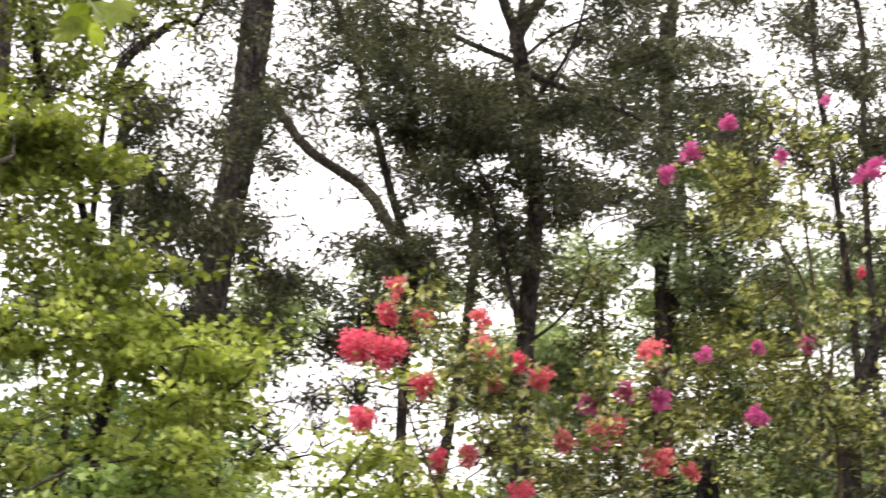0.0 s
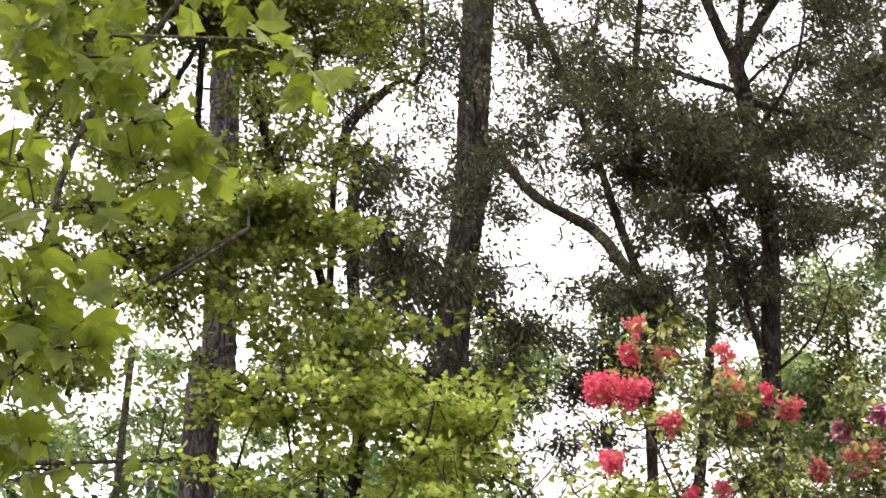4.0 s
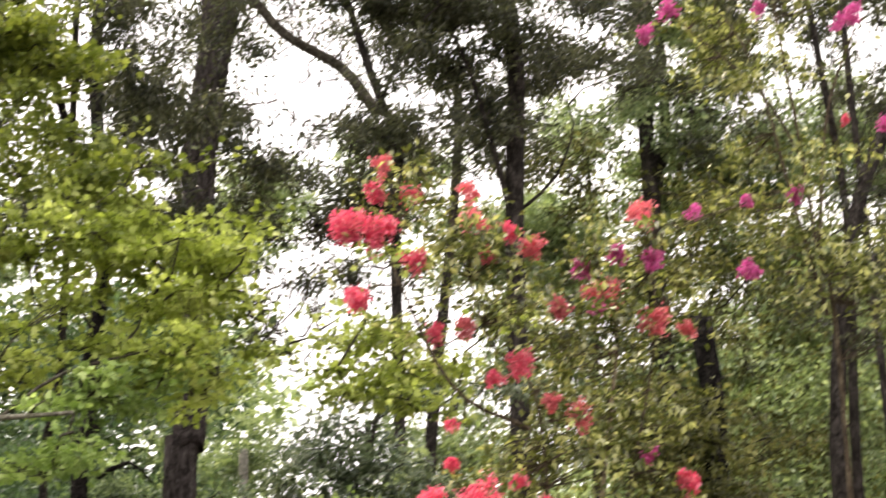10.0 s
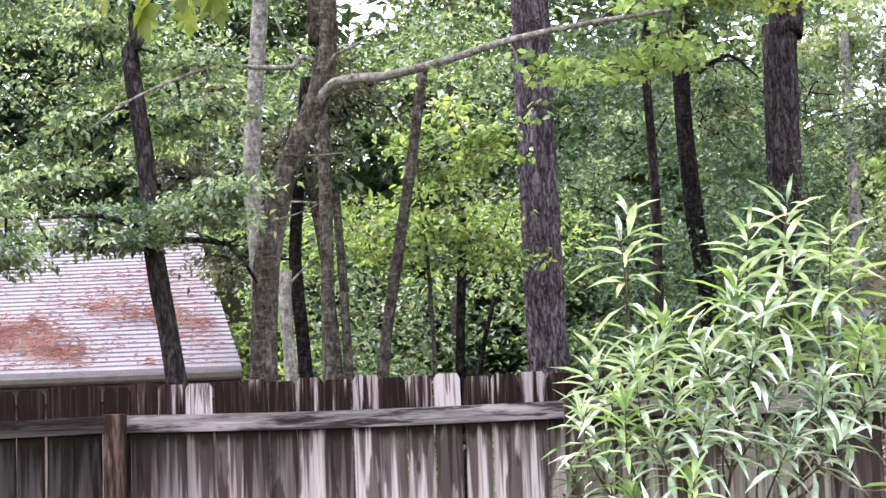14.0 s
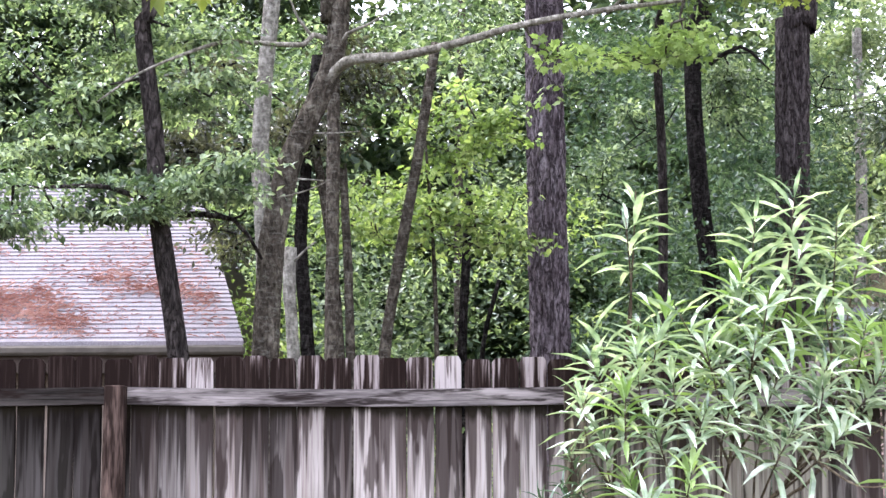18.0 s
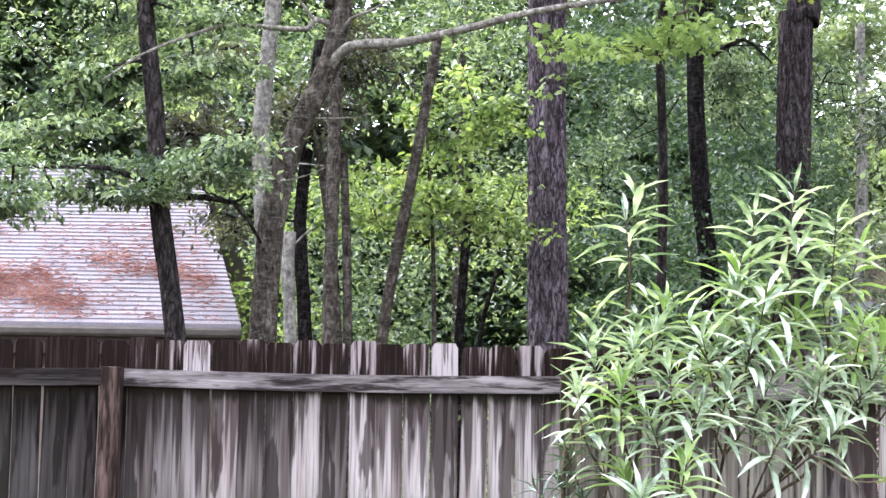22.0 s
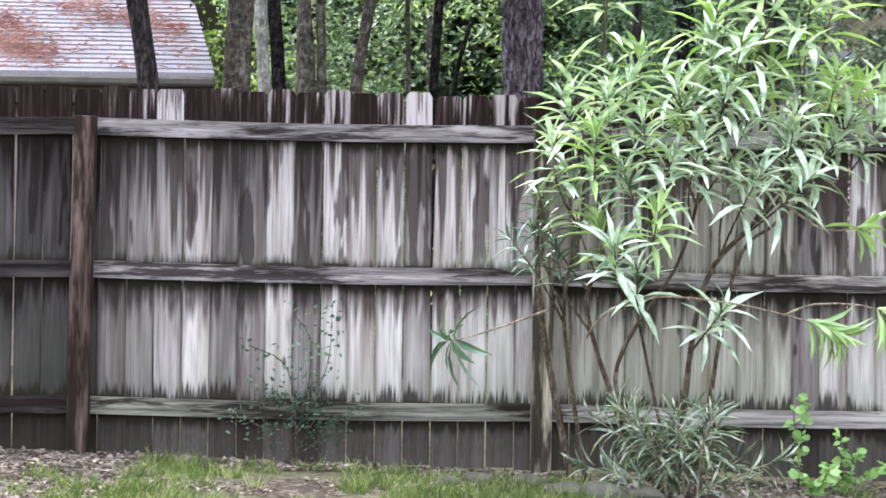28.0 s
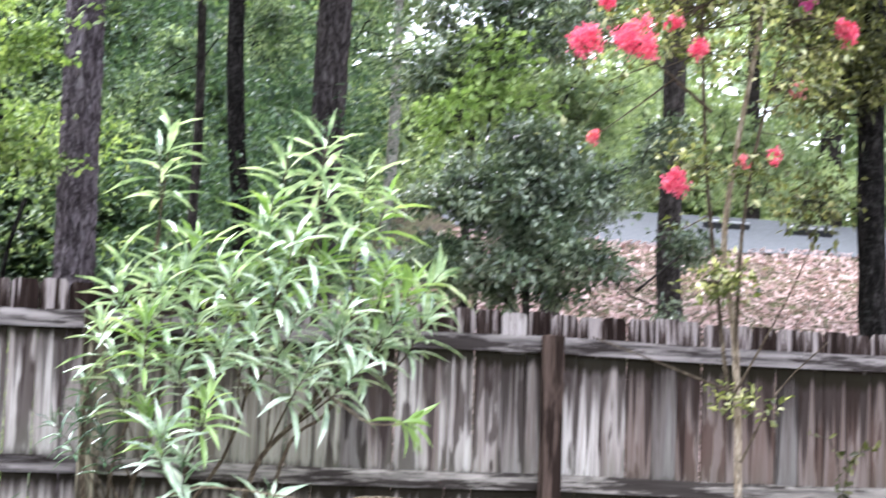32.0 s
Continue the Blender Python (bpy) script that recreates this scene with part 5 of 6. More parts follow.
def woods(name, label, n, yaw, far, low, high, material, length, per, size, seed, cut=-0.12):
    """Joined foliage of woods between two bearings and distances, with gaps."""
    rng = np.random.default_rng(seed)
    a, d = np.radians(rng.uniform(*yaw, n)), rng.uniform(*far, n)
    x, y = np.sin(a) * d, np.cos(a) * d
    hi = high(np.degrees(a)) * d / far[1]
    z = np.minimum(land(x, y), 3.0) + low + (hi - low) * rng.random(n) ** 0.9
    keep = np.array([noise.noise(Vector((p * 0.35, q * 0.35, r * 0.45))) for p, q, r in zip(x, y, z)]) > cut
    bearing, rise = np.degrees(a), np.degrees(np.arctan2(z - EYE, d))
    for ha, he, hr in HOLES:
        keep &= np.hypot((bearing - ha), rise - he) > (hr + math.degrees(0.9 * size / far[0])) * rng.uniform(0.7, 1.25, n)
    keep &= ~((z < land(x, y) + 1.3) & (x > 7.5) & (y < 31) & (x < 0.62 * y))
    c = np.stack([x, y, z], -1)[keep]
    base, way, face = clump_leaves(rng, c, per, size, 0.15, 0.24, 1.6)
    ln = length * (0.6 + 0.8 * rng.random(len(base)))
    return tagged(new(name, leaves(name, DIAMOND, base, way, face, ln, ln * 0.55, material)), label, "woods", kind="stuff")


def canopy(a):
    return np.interp(a, [-20, 2, 8, 12, 15, 19, 23, 27, 31, 40], [17, 16, 14, 12, 10.5, 9.2, 9.6, 12, 13, 15])


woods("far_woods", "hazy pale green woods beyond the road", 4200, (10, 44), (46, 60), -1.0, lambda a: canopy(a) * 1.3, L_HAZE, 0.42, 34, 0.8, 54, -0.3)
woods("far_woods", "hazy deep green woods closing the view", 4700, (-24, 10.8), (46, 60), -1.0, lambda a: canopy(a) * 1.35, L_FAR, 0.42, 36, 0.8, 53, -0.4)
ba = np.radians(np.arange(-80, 81, 0.5))
top = np.array([(11 + 6 * float(ease(14, 4, math.degrees(t)))) * (1 + 0.10 * noise.noise(Vector((t * 30, 0, 0))) + 0.12 * noise.noise(Vector((t * 90, 5, 0)))) for t in ba])
rows = [np.stack([np.sin(ba) * 85, np.cos(ba) * 85, z], -1) for z in (np.full(len(ba), -2.0), top * 0.6, top)]
q = np.arange(len(ba) - 1)
faces = np.vstack([np.stack([r * len(ba) + q, r * len(ba) + q + 1, (r + 1) * len(ba) + q + 1, (r + 1) * len(ba) + q], -1) for r in (0, 1)])
tagged(new("backdrop", raw_mesh("backdrop", np.vstack(rows), faces, M_BACKDROP)), "distant dark green tree line behind the woods", "backdrop", kind="structure")
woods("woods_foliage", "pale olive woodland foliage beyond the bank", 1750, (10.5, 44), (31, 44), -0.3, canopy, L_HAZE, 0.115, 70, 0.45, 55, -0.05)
woods("woods_foliage", "dim olive woodland foliage high behind the flowering shrubs", 750, (22.3, 38), (34, 44), 6.0, lambda a: 15.5 + 0 * a, L_OLIVE, 0.15, 56, 0.45, 58, 0.0)
woods("woods_foliage", "deep green woodland foliage behind the fence", 2600, (-22, 3), (25, 44), -0.3, canopy, L_WOOD, 0.115, 74, 0.38, 51, 0.02)
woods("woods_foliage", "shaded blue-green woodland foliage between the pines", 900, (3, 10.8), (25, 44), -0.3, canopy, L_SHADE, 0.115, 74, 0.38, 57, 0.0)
woods("understory_foliage", "bright green leaves of the woodland understory", 1500, (-16, 3.4), (19.8, 25), -0.2, lambda a: 0 * a + 5.6, L_UNDER, 0.072, 58, 0.25, 52, 0.03)
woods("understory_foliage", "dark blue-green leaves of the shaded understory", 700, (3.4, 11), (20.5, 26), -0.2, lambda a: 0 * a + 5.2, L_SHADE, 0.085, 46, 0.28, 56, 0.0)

# ---- fence ----
FENCE_Y = 10.0
fence = tagged(new("fence"), "tall weathered grey board fence with rain-dark heads and three rails", "fence", kind="structure")
fence.location = (0, FENCE_Y, 0)


def fence_top(x):
    return float(np.interp(x, [-5, -1.5, 0.5, 2.5, 4.5, 9], [2.0, 2.0, 1.985, 1.955, 1.93, 1.88]))


def rail_z(x):
    return float(np.interp(x, [-5, -1.67, 0.59, 2.95, 9], [0.02, 0.01, 0.0, -0.01, -0.03]))


def picket_mesh(seed, material):
    """One dog-eared board, 1.9 m long from its foot, slightly cupped."""
    r = random.Random(seed)
    w, t, h, ear = 0.0685, 0.0095, 1.9, 0.025
    bm = bmesh.new()
    zs = [0, 0.5, 1.0, 1.5, h - ear, h]
    rows = []
    for z in zs:
        half = w - (0.017 if z == h else 0) + r.uniform(-0.0015, 0.0015)
        bow = r.uniform(-0.003, 0.003)
        rows.append([bm.verts.new(p) for p in ((-half + bow, -t, z), (half + bow, -t, z), (half + bow, t, z), (-half + bow, t, z))])
    for a, b in zip(rows, rows[1:]):
        for k in range(4):
            bm.faces.new((a[k], a[(k + 1) % 4], b[(k + 1) % 4], b[k]))
    bm.faces.new(rows[0][::-1])
    bm.faces.new(rows[-1])
    bmesh.ops.recalc_face_normals(bm, faces=bm.faces)
    return bm_mesh("picket", bm, material)


PICKETS = [picket_mesh(k, M_BOARD) for k in range(5)]
DARK_PICKETS = [picket_mesh(k, M_BOARD_DARK) for k in range(5)]
MOSS_PICKETS = [picket_mesh(k, M_BOARD_MOSS) for k in range(5)]
LIGHT_PICKETS = [picket_mesh(k, M_BOARD_LIGHT) for k in range(5)]
BROWN_PICKETS = [picket_mesh(k, M_BOARD_BROWN) for k in range(5)]
SHADED_PICKETS = [picket_mesh(k, M_BOARD_SHADED) for k in range(5)]
PALE_PICKET = picket_mesh(3, M_BOARD_PALE)
rnd = random.Random(8)
x, n = -4.6, 0
while x < 8.6:
    gap = rnd.choice([0.002, 0.003, 0.003, 0.004, 0.005]) if x > -1.7 else rnd.choice([0.003, 0.005, 0.008])
    lift = fence_top(x) - 1.9 + rnd.uniform(-0.012, 0.012)
    bare = min(abs(x - p) for p in (-1.37, -0.08, 2.76)) < 0.07
    dark = rnd.random() < float(np.interp(x, [-1.7, -1.2, -0.4, 0.6], [0.85, 0.6, 0.15, 0.05]))
    kind = SHADED_PICKETS if x < -1.72 else DARK_PICKETS if dark else BROWN_PICKETS if x > 3.5 else MOSS_PICKETS if 0.6 < x < 2.0 else LIGHT_PICKETS if x > -0.5 else PICKETS
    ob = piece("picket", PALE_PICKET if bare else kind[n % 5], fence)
    ob.matrix_basis = pose(x, 0.03 + rnd.uniform(-0.002, 0.002), lift, rnd.uniform(-0.15, 0.15), rnd.uniform(-0.25, 0.25) , rnd.uniform(-0.8, 0.8))
    x, n = x + 0.138 + gap, n + 1
POSTS = [(-4.1, M_POST), (-1.74, M_POST), (0.6, M_POST_GREY), (2.99, M_POST), (5.4, M_POST), (7.75, M_POST)]
for k, (px, m) in enumerate(POSTS):
    bm = box(bmesh.new(), (-0.052, -0.045, -0.3), (0.052, 0.045, 1.835 + rail_z(px)), 0.004)
    ob = piece("post", bm_mesh("post", bm, m), fence, "red-brown square post" if m is M_POST else "mossy grey square post")
    ob.matrix_basis = pose(px, -0.055, 0, 0, 0.6 if k == 1 else 0, 0)
ends = [-4.6] + [p for p, _ in POSTS] + [8.6]
for a, b in zip(ends, ends[1:]):
    for low in (0.33, 1.02, 1.745):
        za, zb = low - 0.0 + rail_z(a), low + rail_z(b)
        bm = bmesh.new()
        n = 8
        rows = []
        for s in range(n + 1):
            u = s / n
            xx, zz = a + 0.046 + (b - a - 0.092) * u, za + (zb - za) * u - 0.012 * math.sin(math.pi * u)
            rows.append([bm.verts.new(p) for p in ((xx, -0.018, zz), (xx, -0.018, zz + 0.088), (xx, 0.02, zz + 0.088), (xx, 0.02, zz))])
        for p, q2 in zip(rows, rows[1:]):
            for e in range(4):
                bm.faces.new((p[e], p[(e + 1) % 4], q2[(e + 1) % 4], q2[e]))
        bm.faces.new(rows[0][::-1])
        bm.faces.new(rows[-1])
        bmesh.ops.recalc_face_normals(bm, faces=bm.faces)
        piece("rail", bm_mesh("rail", bm, M_RAIL_SHADED if b < -1.7 else M_RAIL_PALE if a > 0.5 and low < 1.5 else M_RAIL_MOSS if low < 0.5 else M_RAIL), fence)

# ---- oleander ----
oleander = tagged(new("oleander"), "tall oleander with long glossy leaves growing before the fence", "shrub")
OLE = Vector((1.28, 9.35, 0.05))
oleander.location = OLE
OLE_INV = Matrix.Translation(-OLE)


def lance_spray(rng, path, share, gap, length, droop=0.15, angle=0.9):
    """Whorls of three lance leaves along the end of a stem."""
    c, s = glide(path, 0.02)
    along = np.r_[0, np.cumsum(np.linalg.norm(np.diff(c, axis=0), axis=1))]
    spots = np.arange(along[-1] * (1 - share), along[-1], gap)
    base, way, face, ln = [], [], [], []
    for k, q in enumerate(spots):
        i = min(np.searchsorted(along, q), len(c) - 2)
        t = unit(c[i + 1] - c[i])
        u = unit(np.cross(t, [0.3, 0.9, 0.2]))
        w = np.cross(t, u)
        old = (along[-1] - q) / max(share * along[-1], 1e-3)
        for j in range(3):
            a = k * 1.05 + j * 2.094 + rng.uniform(-0.3, 0.3)
            out = math.cos(a) * u + math.sin(a) * w
            lean = angle * (0.5 + 0.6 * old) + rng.uniform(-0.4, 0.4)
            d = t * math.cos(lean) + out * math.sin(lean)
            d[2] -= droop * old
            base.append(c[i] + out * 0.006)
            way.append(d)
            face.append(t * 1.0 - out * 0.3 + np.array([0, 0, 0.4]))
            ln.append(length * (0.55 + 0.55 * min(1, old * 3)) * rng.uniform(0.8, 1.15))
    return np.array(base), np.array(way), np.array(face), np.array(ln)


def shoot(thing, inv, rng, path, r, leaf, share=0.5, gap=0.035, length=0.19, droop=0.25, angle=1.0, bark=None, ratio=0.15):
    ob = piece("stem", raw_mesh("stem", *tube(path, r, r * 0.35, 6, 0.08, 0.04, rng.integers(999)), bark or M_STEM), thing)
    ob.matrix_parent_inverse = inv
    base, way, face, ln = lance_spray(rng, path, share, gap, length, droop, angle)
    ob = piece("leaf_spray", leaves("leaf_spray", LANCE, base, way, face, ln, ln * ratio, leaf), thing)
    ob.matrix_parent_inverse = inv
    tagged(ob, kind="stuff")


rng = np.random.default_rng(70)
TALL = [(0.87, 9.30, 2.72), (0.81, 9.20, 2.58), (1.44, 9.30, 2.61), (1.65, 9.40, 2.74), (1.83, 9.30, 2.58), (1.63, 9.10, 2.43), (1.36, 9.20, 2.36), (1.98, 9.50, 2.46), (1.45, 9.00, 2.20), (1.75, 9.30, 2.24), (1.03, 9.20, 2.16), (0.89, 9.40, 2.14), (0.69, 9.30, 2.02), (1.15, 9.10, 2.00)]
MID = [(0.64, 9.30, 1.93), (0.84, 9.10, 1.95), (1.20, 9.40, 1.90), (1.28, 9.00, 1.74), (1.52, 9.20, 1.84), (1.67, 9.10, 1.75), (1.86, 9.40, 1.97), (2.11, 9.40, 2.03), (2.27, 9.50, 2.08), (1.93, 9.20, 1.74), (1.79, 9.00, 1.56), (0.89, 9.00, 1.60), (0.70, 9.30, 1.56), (1.25, 9.20, 1.99), (1.65, 9.30, 2.12), (0.96, 9.20, 2.04), (1.38, 9.00, 1.97), (2.01, 9.20, 1.85), (0.59, 9.20, 1.74), (1.14, 8.95, 1.65), (1.55, 9.00, 1.58), (0.78, 9.00, 1.75), (1.46, 9.30, 1.63), (1.70, 9.00, 1.85), (0.99, 9.00, 1.83), (2.17, 9.30, 1.86), (1.93, 9.20, 2.06), (1.49, 9.20, 2.18), (1.33, 9.20, 2.21), (1.02, 9.30, 2.16)]
LOW = [(0.53, 9.30, 1.47), (0.38, 9.20, 1.27), (0.50, 9.40, 1.34), (0.61, 9.20, 1.23), (0.86, 8.90, 1.22), (1.06, 8.85, 1.39), (0.80, 9.10, 1.34), (0.97, 9.00, 1.13), (1.41, 9.10, 0.95)]
MAIN = []
for path, r in (([(1.20, 9.35, 0), (1.31, 9.30, 0.98), (1.55, 9.30, 1.33), (1.71, 9.30, 1.55), (1.87, 9.30, 1.77)], 0.017), ([(1.08, 9.3, 0), (0.78, 9.30, 0.86), (0.82, 9.20, 1.13), (0.87, 9.10, 1.50)], 0.015), ([(0.74, 9.5, 0), (0.59, 9.50, 0.74), (0.54, 9.45, 1.18), (0.55, 9.40, 1.45)], 0.02),
                ([(1.3, 9.4, 0), (1.48, 9.40, 1.09), (1.67, 9.40, 1.33), (1.81, 9.40, 1.47)], 0.014), ([(1.22, 9.4, 0), (1.04, 9.30, 0.76), (1.00, 9.20, 1.03), (1.01, 9.10, 1.34)], 0.01),
                ([(1.15, 9.35, 0), (0.92, 9.40, 0.59), (1.20, 9.30, 1.14), (1.29, 9.20, 1.51), (1.34, 9.20, 1.83)], 0.013), ([(0.80, 9.45, 0), (0.67, 9.40, 0.88), (0.74, 9.35, 1.29), (0.76, 9.30, 1.61), (0.83, 9.30, 2.10)], 0.012)):
    path = [tuple(map(float, p)) for p in path]
    ob = piece("stem", raw_mesh("stem", *tube(path, r, r * 0.5, 8, 0.06, 0.05, 5), M_STEM), oleander)
    ob.matrix_parent_inverse = OLE_INV
    MAIN.append(glide(path, 0.05)[0])
MAIN = np.vstack(MAIN)
MAIN = MAIN[MAIN[:, 2] > 0.7]
for group, (leafy, length) in ((TALL, (0.38, 0.24)), (MID, (0.25, 0.205)), (LOW, (0.22, 0.13))):
    for tip in group:
        tip = np.array(tip)
        want = tip - np.array([0, 0, 0.45]) + (np.array([1.1, 9.3, 0]) - tip) * [0.3, 0.3, 0]
        want[2] = min(want[2], 1.75)
        foot = MAIN[np.argmin(((MAIN - want) ** 2).sum(1))]
        mid = foot + (tip - foot) * np.array([0.62, 0.6, 0.45]) + rng.normal(0, 0.025, 3)
        pts = [foot, mid, tip]
        span = np.linalg.norm(tip - mid) + np.linalg.norm(mid - foot)
        if group is LOW and tip[0] > 0.7:
            length = 0.2
        sparse = group is TALL and tip[0] < 1.1
        shoot(oleander, OLE_INV, rng, pts, 0.007, L_OLE_OLD if group is LOW and tip[0] < 0.7 and rng.random() < 0.6 else L_OLE if rng.random() > 0.14 else L_OLE_YOUNG, min(0.85, leafy / span), 0.1 if sparse else 0.055 if group is TALL else 0.034, length, 0.1, 1.75 if group is TALL else 1.5, None, 0.155)
for path, length, leaf in (
        ([(0.76, 9.20, 0.78), (0.83, 9.10, 0.89), (1.05, 9.00, 0.98), (1.38, 8.90, 0.96), (1.62, 8.80, 0.91), (1.79, 8.80, 0.86), (1.88, 8.80, 0.81)], 0.17, L_OLE_YOUNG),
        ([(1.62, 8.80, 0.91), (1.75, 8.80, 0.96), (1.94, 8.70, 0.96), (2.07, 8.70, 0.92)], 0.2, L_OLE_YOUNG),
        ([(1.66, 9.20, 1.44), (1.75, 9.10, 1.36), (1.83, 9.00, 1.30), (1.93, 8.90, 1.30), (2.00, 8.90, 1.32)], 0.16, L_OLE_YOUNG),
        ([(0.59, 9.30, 0.91), (0.37, 9.25, 0.83), (0.18, 9.20, 0.77), (0.09, 9.20, 0.76)], 0.21, L_OLE_OLD)):
    shoot(oleander, OLE_INV, rng, path, 0.007, leaf, 0.14, 0.016, length, *((0.45, 1.9) if leaf is L_OLE_OLD else (0.9, 1.2)), M_CANE, 0.17)
suckers = tagged(new("sucker_shoots"), "tangle of short dull leafy shoots at the foot of the oleander", "shrub")
suckers.location = (1.4, 9.1, 0.03)
S_INV = Matrix.Translation((-1.4, -9.1, -0.03))
for k in range(30):
    a = rng.uniform(0, 6.28)
    d = rng.uniform(0.05, 0.4) * np.array([1, 0.55])
    foot = np.array([1.24 + 0.4 * d[0] * math.cos(a), 9.12 + 0.5 * d[1] * math.sin(a), 0.0])
    tip = foot + np.array([d[0] * math.cos(a) * 1.1, d[1] * math.sin(a), rng.uniform(0.12, 0.5)])
    shoot(suckers, S_INV, rng, [foot, foot + (tip - foot) * [0.3, 0.3, 0.6], tip], 0.005, L_SUCKER, 0.55, 0.045, 0.16, 0.45, 1.3, M_CANE, 0.1)

# ---- crape myrtles ----


def panicle(rng, spot, size, material):
    """A ruffled head of many crumpled petals."""
    n = int(900 * (size / 0.09) ** 1.6)
    m = 6 + int(45 * size)
    sub = unit(rng.standard_normal((m, 3))) * rng.random((m, 1)) ** 0.6 * size * np.array([0.78, 0.7, 0.85])
    c = sub[rng.integers(0, m, n)] + rng.standard_normal((n, 3)) * 0.22 * size
    base = np.array(spot) + c
    ln = rng.uniform(0.009, 0.02, n)
    return leaves("flower_head", OVAL, base, unit(c) + 0.9 * rng.standard_normal((n, 3)), rng.standard_normal((n, 3)) + unit(c), ln, ln * 1.1, material)


def crape(label, foot, stems, heads, crowns, seed, scale=1.0):
    """A many-stemmed crape myrtle: canes, small leaves and flower heads (place, size, petal)."""
    rng = np.random.default_rng(seed)
    root = tagged(new("crape_myrtle"), label, "flowering shrub")
    foot = (foot[0], foot[1], float(land(foot[0], foot[1])))
    root.location = foot
    inv = Matrix.Translation(-Vector(foot))
    bones = []
    for k, (pts, r) in enumerate(stems):
        start = (foot[0] + rng.uniform(-0.1, 0.1), foot[1] + rng.uniform(-0.1, 0.1), foot[2] - 0.05)
        path = [start, *pts] if k == 0 or r in (0.0141, 0.0121) else list(pts)
        ob = piece("cane", raw_mesh("cane", *tube(path, r, r * 0.35, 8, 0.1, 0.03, seed + k), M_CANE if k == 0 and foot[0] < 4 else M_STEM), root)
        ob.matrix_parent_inverse = inv
        bones.append(glide(path, 0.1)[0][2:])
    bones = np.vstack(bones)
    spots = np.array([h[0] for h in heads])
    ob = piece("twig", twigs("twig", rng, spots, bones[bones[:, 2] > 1.2], 0.006, M_STEM), root)
    ob.matrix_parent_inverse = inv
    tagged(ob, kind="stuff")
    for spot, size, m in heads:
        ob = piece("flower_head", panicle(rng, spot, size * scale, m), root)
        ob.matrix_parent_inverse = inv
        tagged(ob, kind="stuff")
    cs = np.vstack([spread_clumps(rng, [(c, tuple(1.1 * q for q in r), int(1.3 * n)) for c, r, n in crowns], -0.05, 0.34, 1.1), spots + rng.normal(0, 0.1, spots.shape) - [0, 0, 0.12]])
    base, way, face = clump_leaves(rng, cs, 13, 0.055, 0.1, 0.5, 1.5)
    ln = 0.046 * (0.6 + 0.8 * rng.random(len(base)))
    for kind, me in (("foliage", leaves("foliage", DIAMOND, base, way, face, ln, ln * 0.55, L_CRAPE)), ("brushwood", twigs("brushwood", rng, cs, bones, 0.004, M_STEM))):
        ob = piece(kind, me, root)
        ob.matrix_parent_inverse = inv
        tagged(ob, kind="stuff")
    return root


R, C, K = F_RED, F_CORAL, F_PINK
RED_HEADS = [((2.35, 8.70, 4.49), 0.11, R), ((2.48, 8.60, 4.46), 0.10, R), ((2.52, 8.80, 4.73), 0.06, R), ((2.72, 8.80, 4.74), 0.07, R), ((2.66, 8.60, 4.31), 0.07, R), ((2.36, 8.60, 4.11), 0.075, R), ((3.05, 8.80, 4.62), 0.075, C), ((3.18, 8.70, 4.53), 0.06, R),
             ((3.30, 8.70, 4.47), 0.07, C), ((3.04, 8.60, 4.36), 0.05, R), ((2.72, 8.50, 3.90), 0.05, R), ((2.90, 8.60, 3.98), 0.06, C), ((3.00, 8.50, 3.71), 0.045, R), ((3.14, 8.50, 3.78), 0.07, R), ((3.42, 8.70, 4.16), 0.065, C), ((3.62, 8.80, 4.40), 0.06, K)]
RED_HEADS += [((3.63, 8.60, 4.18), 0.10, C), ((3.55, 8.50, 4.08), 0.04, K), ((3.95, 8.80, 4.75), 0.07, C), ((3.94, 8.70, 4.65), 0.05, R), ((3.97, 8.70, 4.45), 0.06, K), ((3.87, 8.50, 4.04), 0.085, C), ((3.82, 8.80, 4.51), 0.06, K), ((4.31, 8.90, 4.82), 0.045, K), ((4.63, 8.90, 4.90), 0.04, K),
              ((3.05, 8.90, 4.81), 0.06, C), ((2.59, 8.90, 4.92), 0.06, C), ((4.12, 8.70, 4.09), 0.05, C)]
LOW_HEADS = [((2.72, 8.60, 3.11), 0.085, R), ((2.93, 8.60, 3.16), 0.10, R), ((2.97, 8.50, 3.08), 0.06, R), ((3.26, 8.60, 3.12), 0.05, R), ((3.17, 8.70, 3.26), 0.045, R), ((2.81, 8.60, 3.49), 0.035, R), ((2.80, 8.60, 3.31), 0.04, R), ((3.86, 8.70, 3.42), 0.045, K), ((4.08, 8.70, 3.27), 0.055, R),
             ((3.47, 8.60, 3.56), 0.075, C), ((3.33, 8.60, 3.63), 0.05, C), ((3.83, 8.70, 2.99), 0.04, C), ((3.14, 8.60, 2.47), 0.07, R), ((2.78, 8.70, 2.67), 0.035, C), ((3.69, 8.70, 2.64), 0.04, R), ((3.55, 8.70, 2.61), 0.035, C), ((3.81, 8.70, 2.99), 0.04, C), ((4.05, 8.70, 3.31), 0.05, R)]
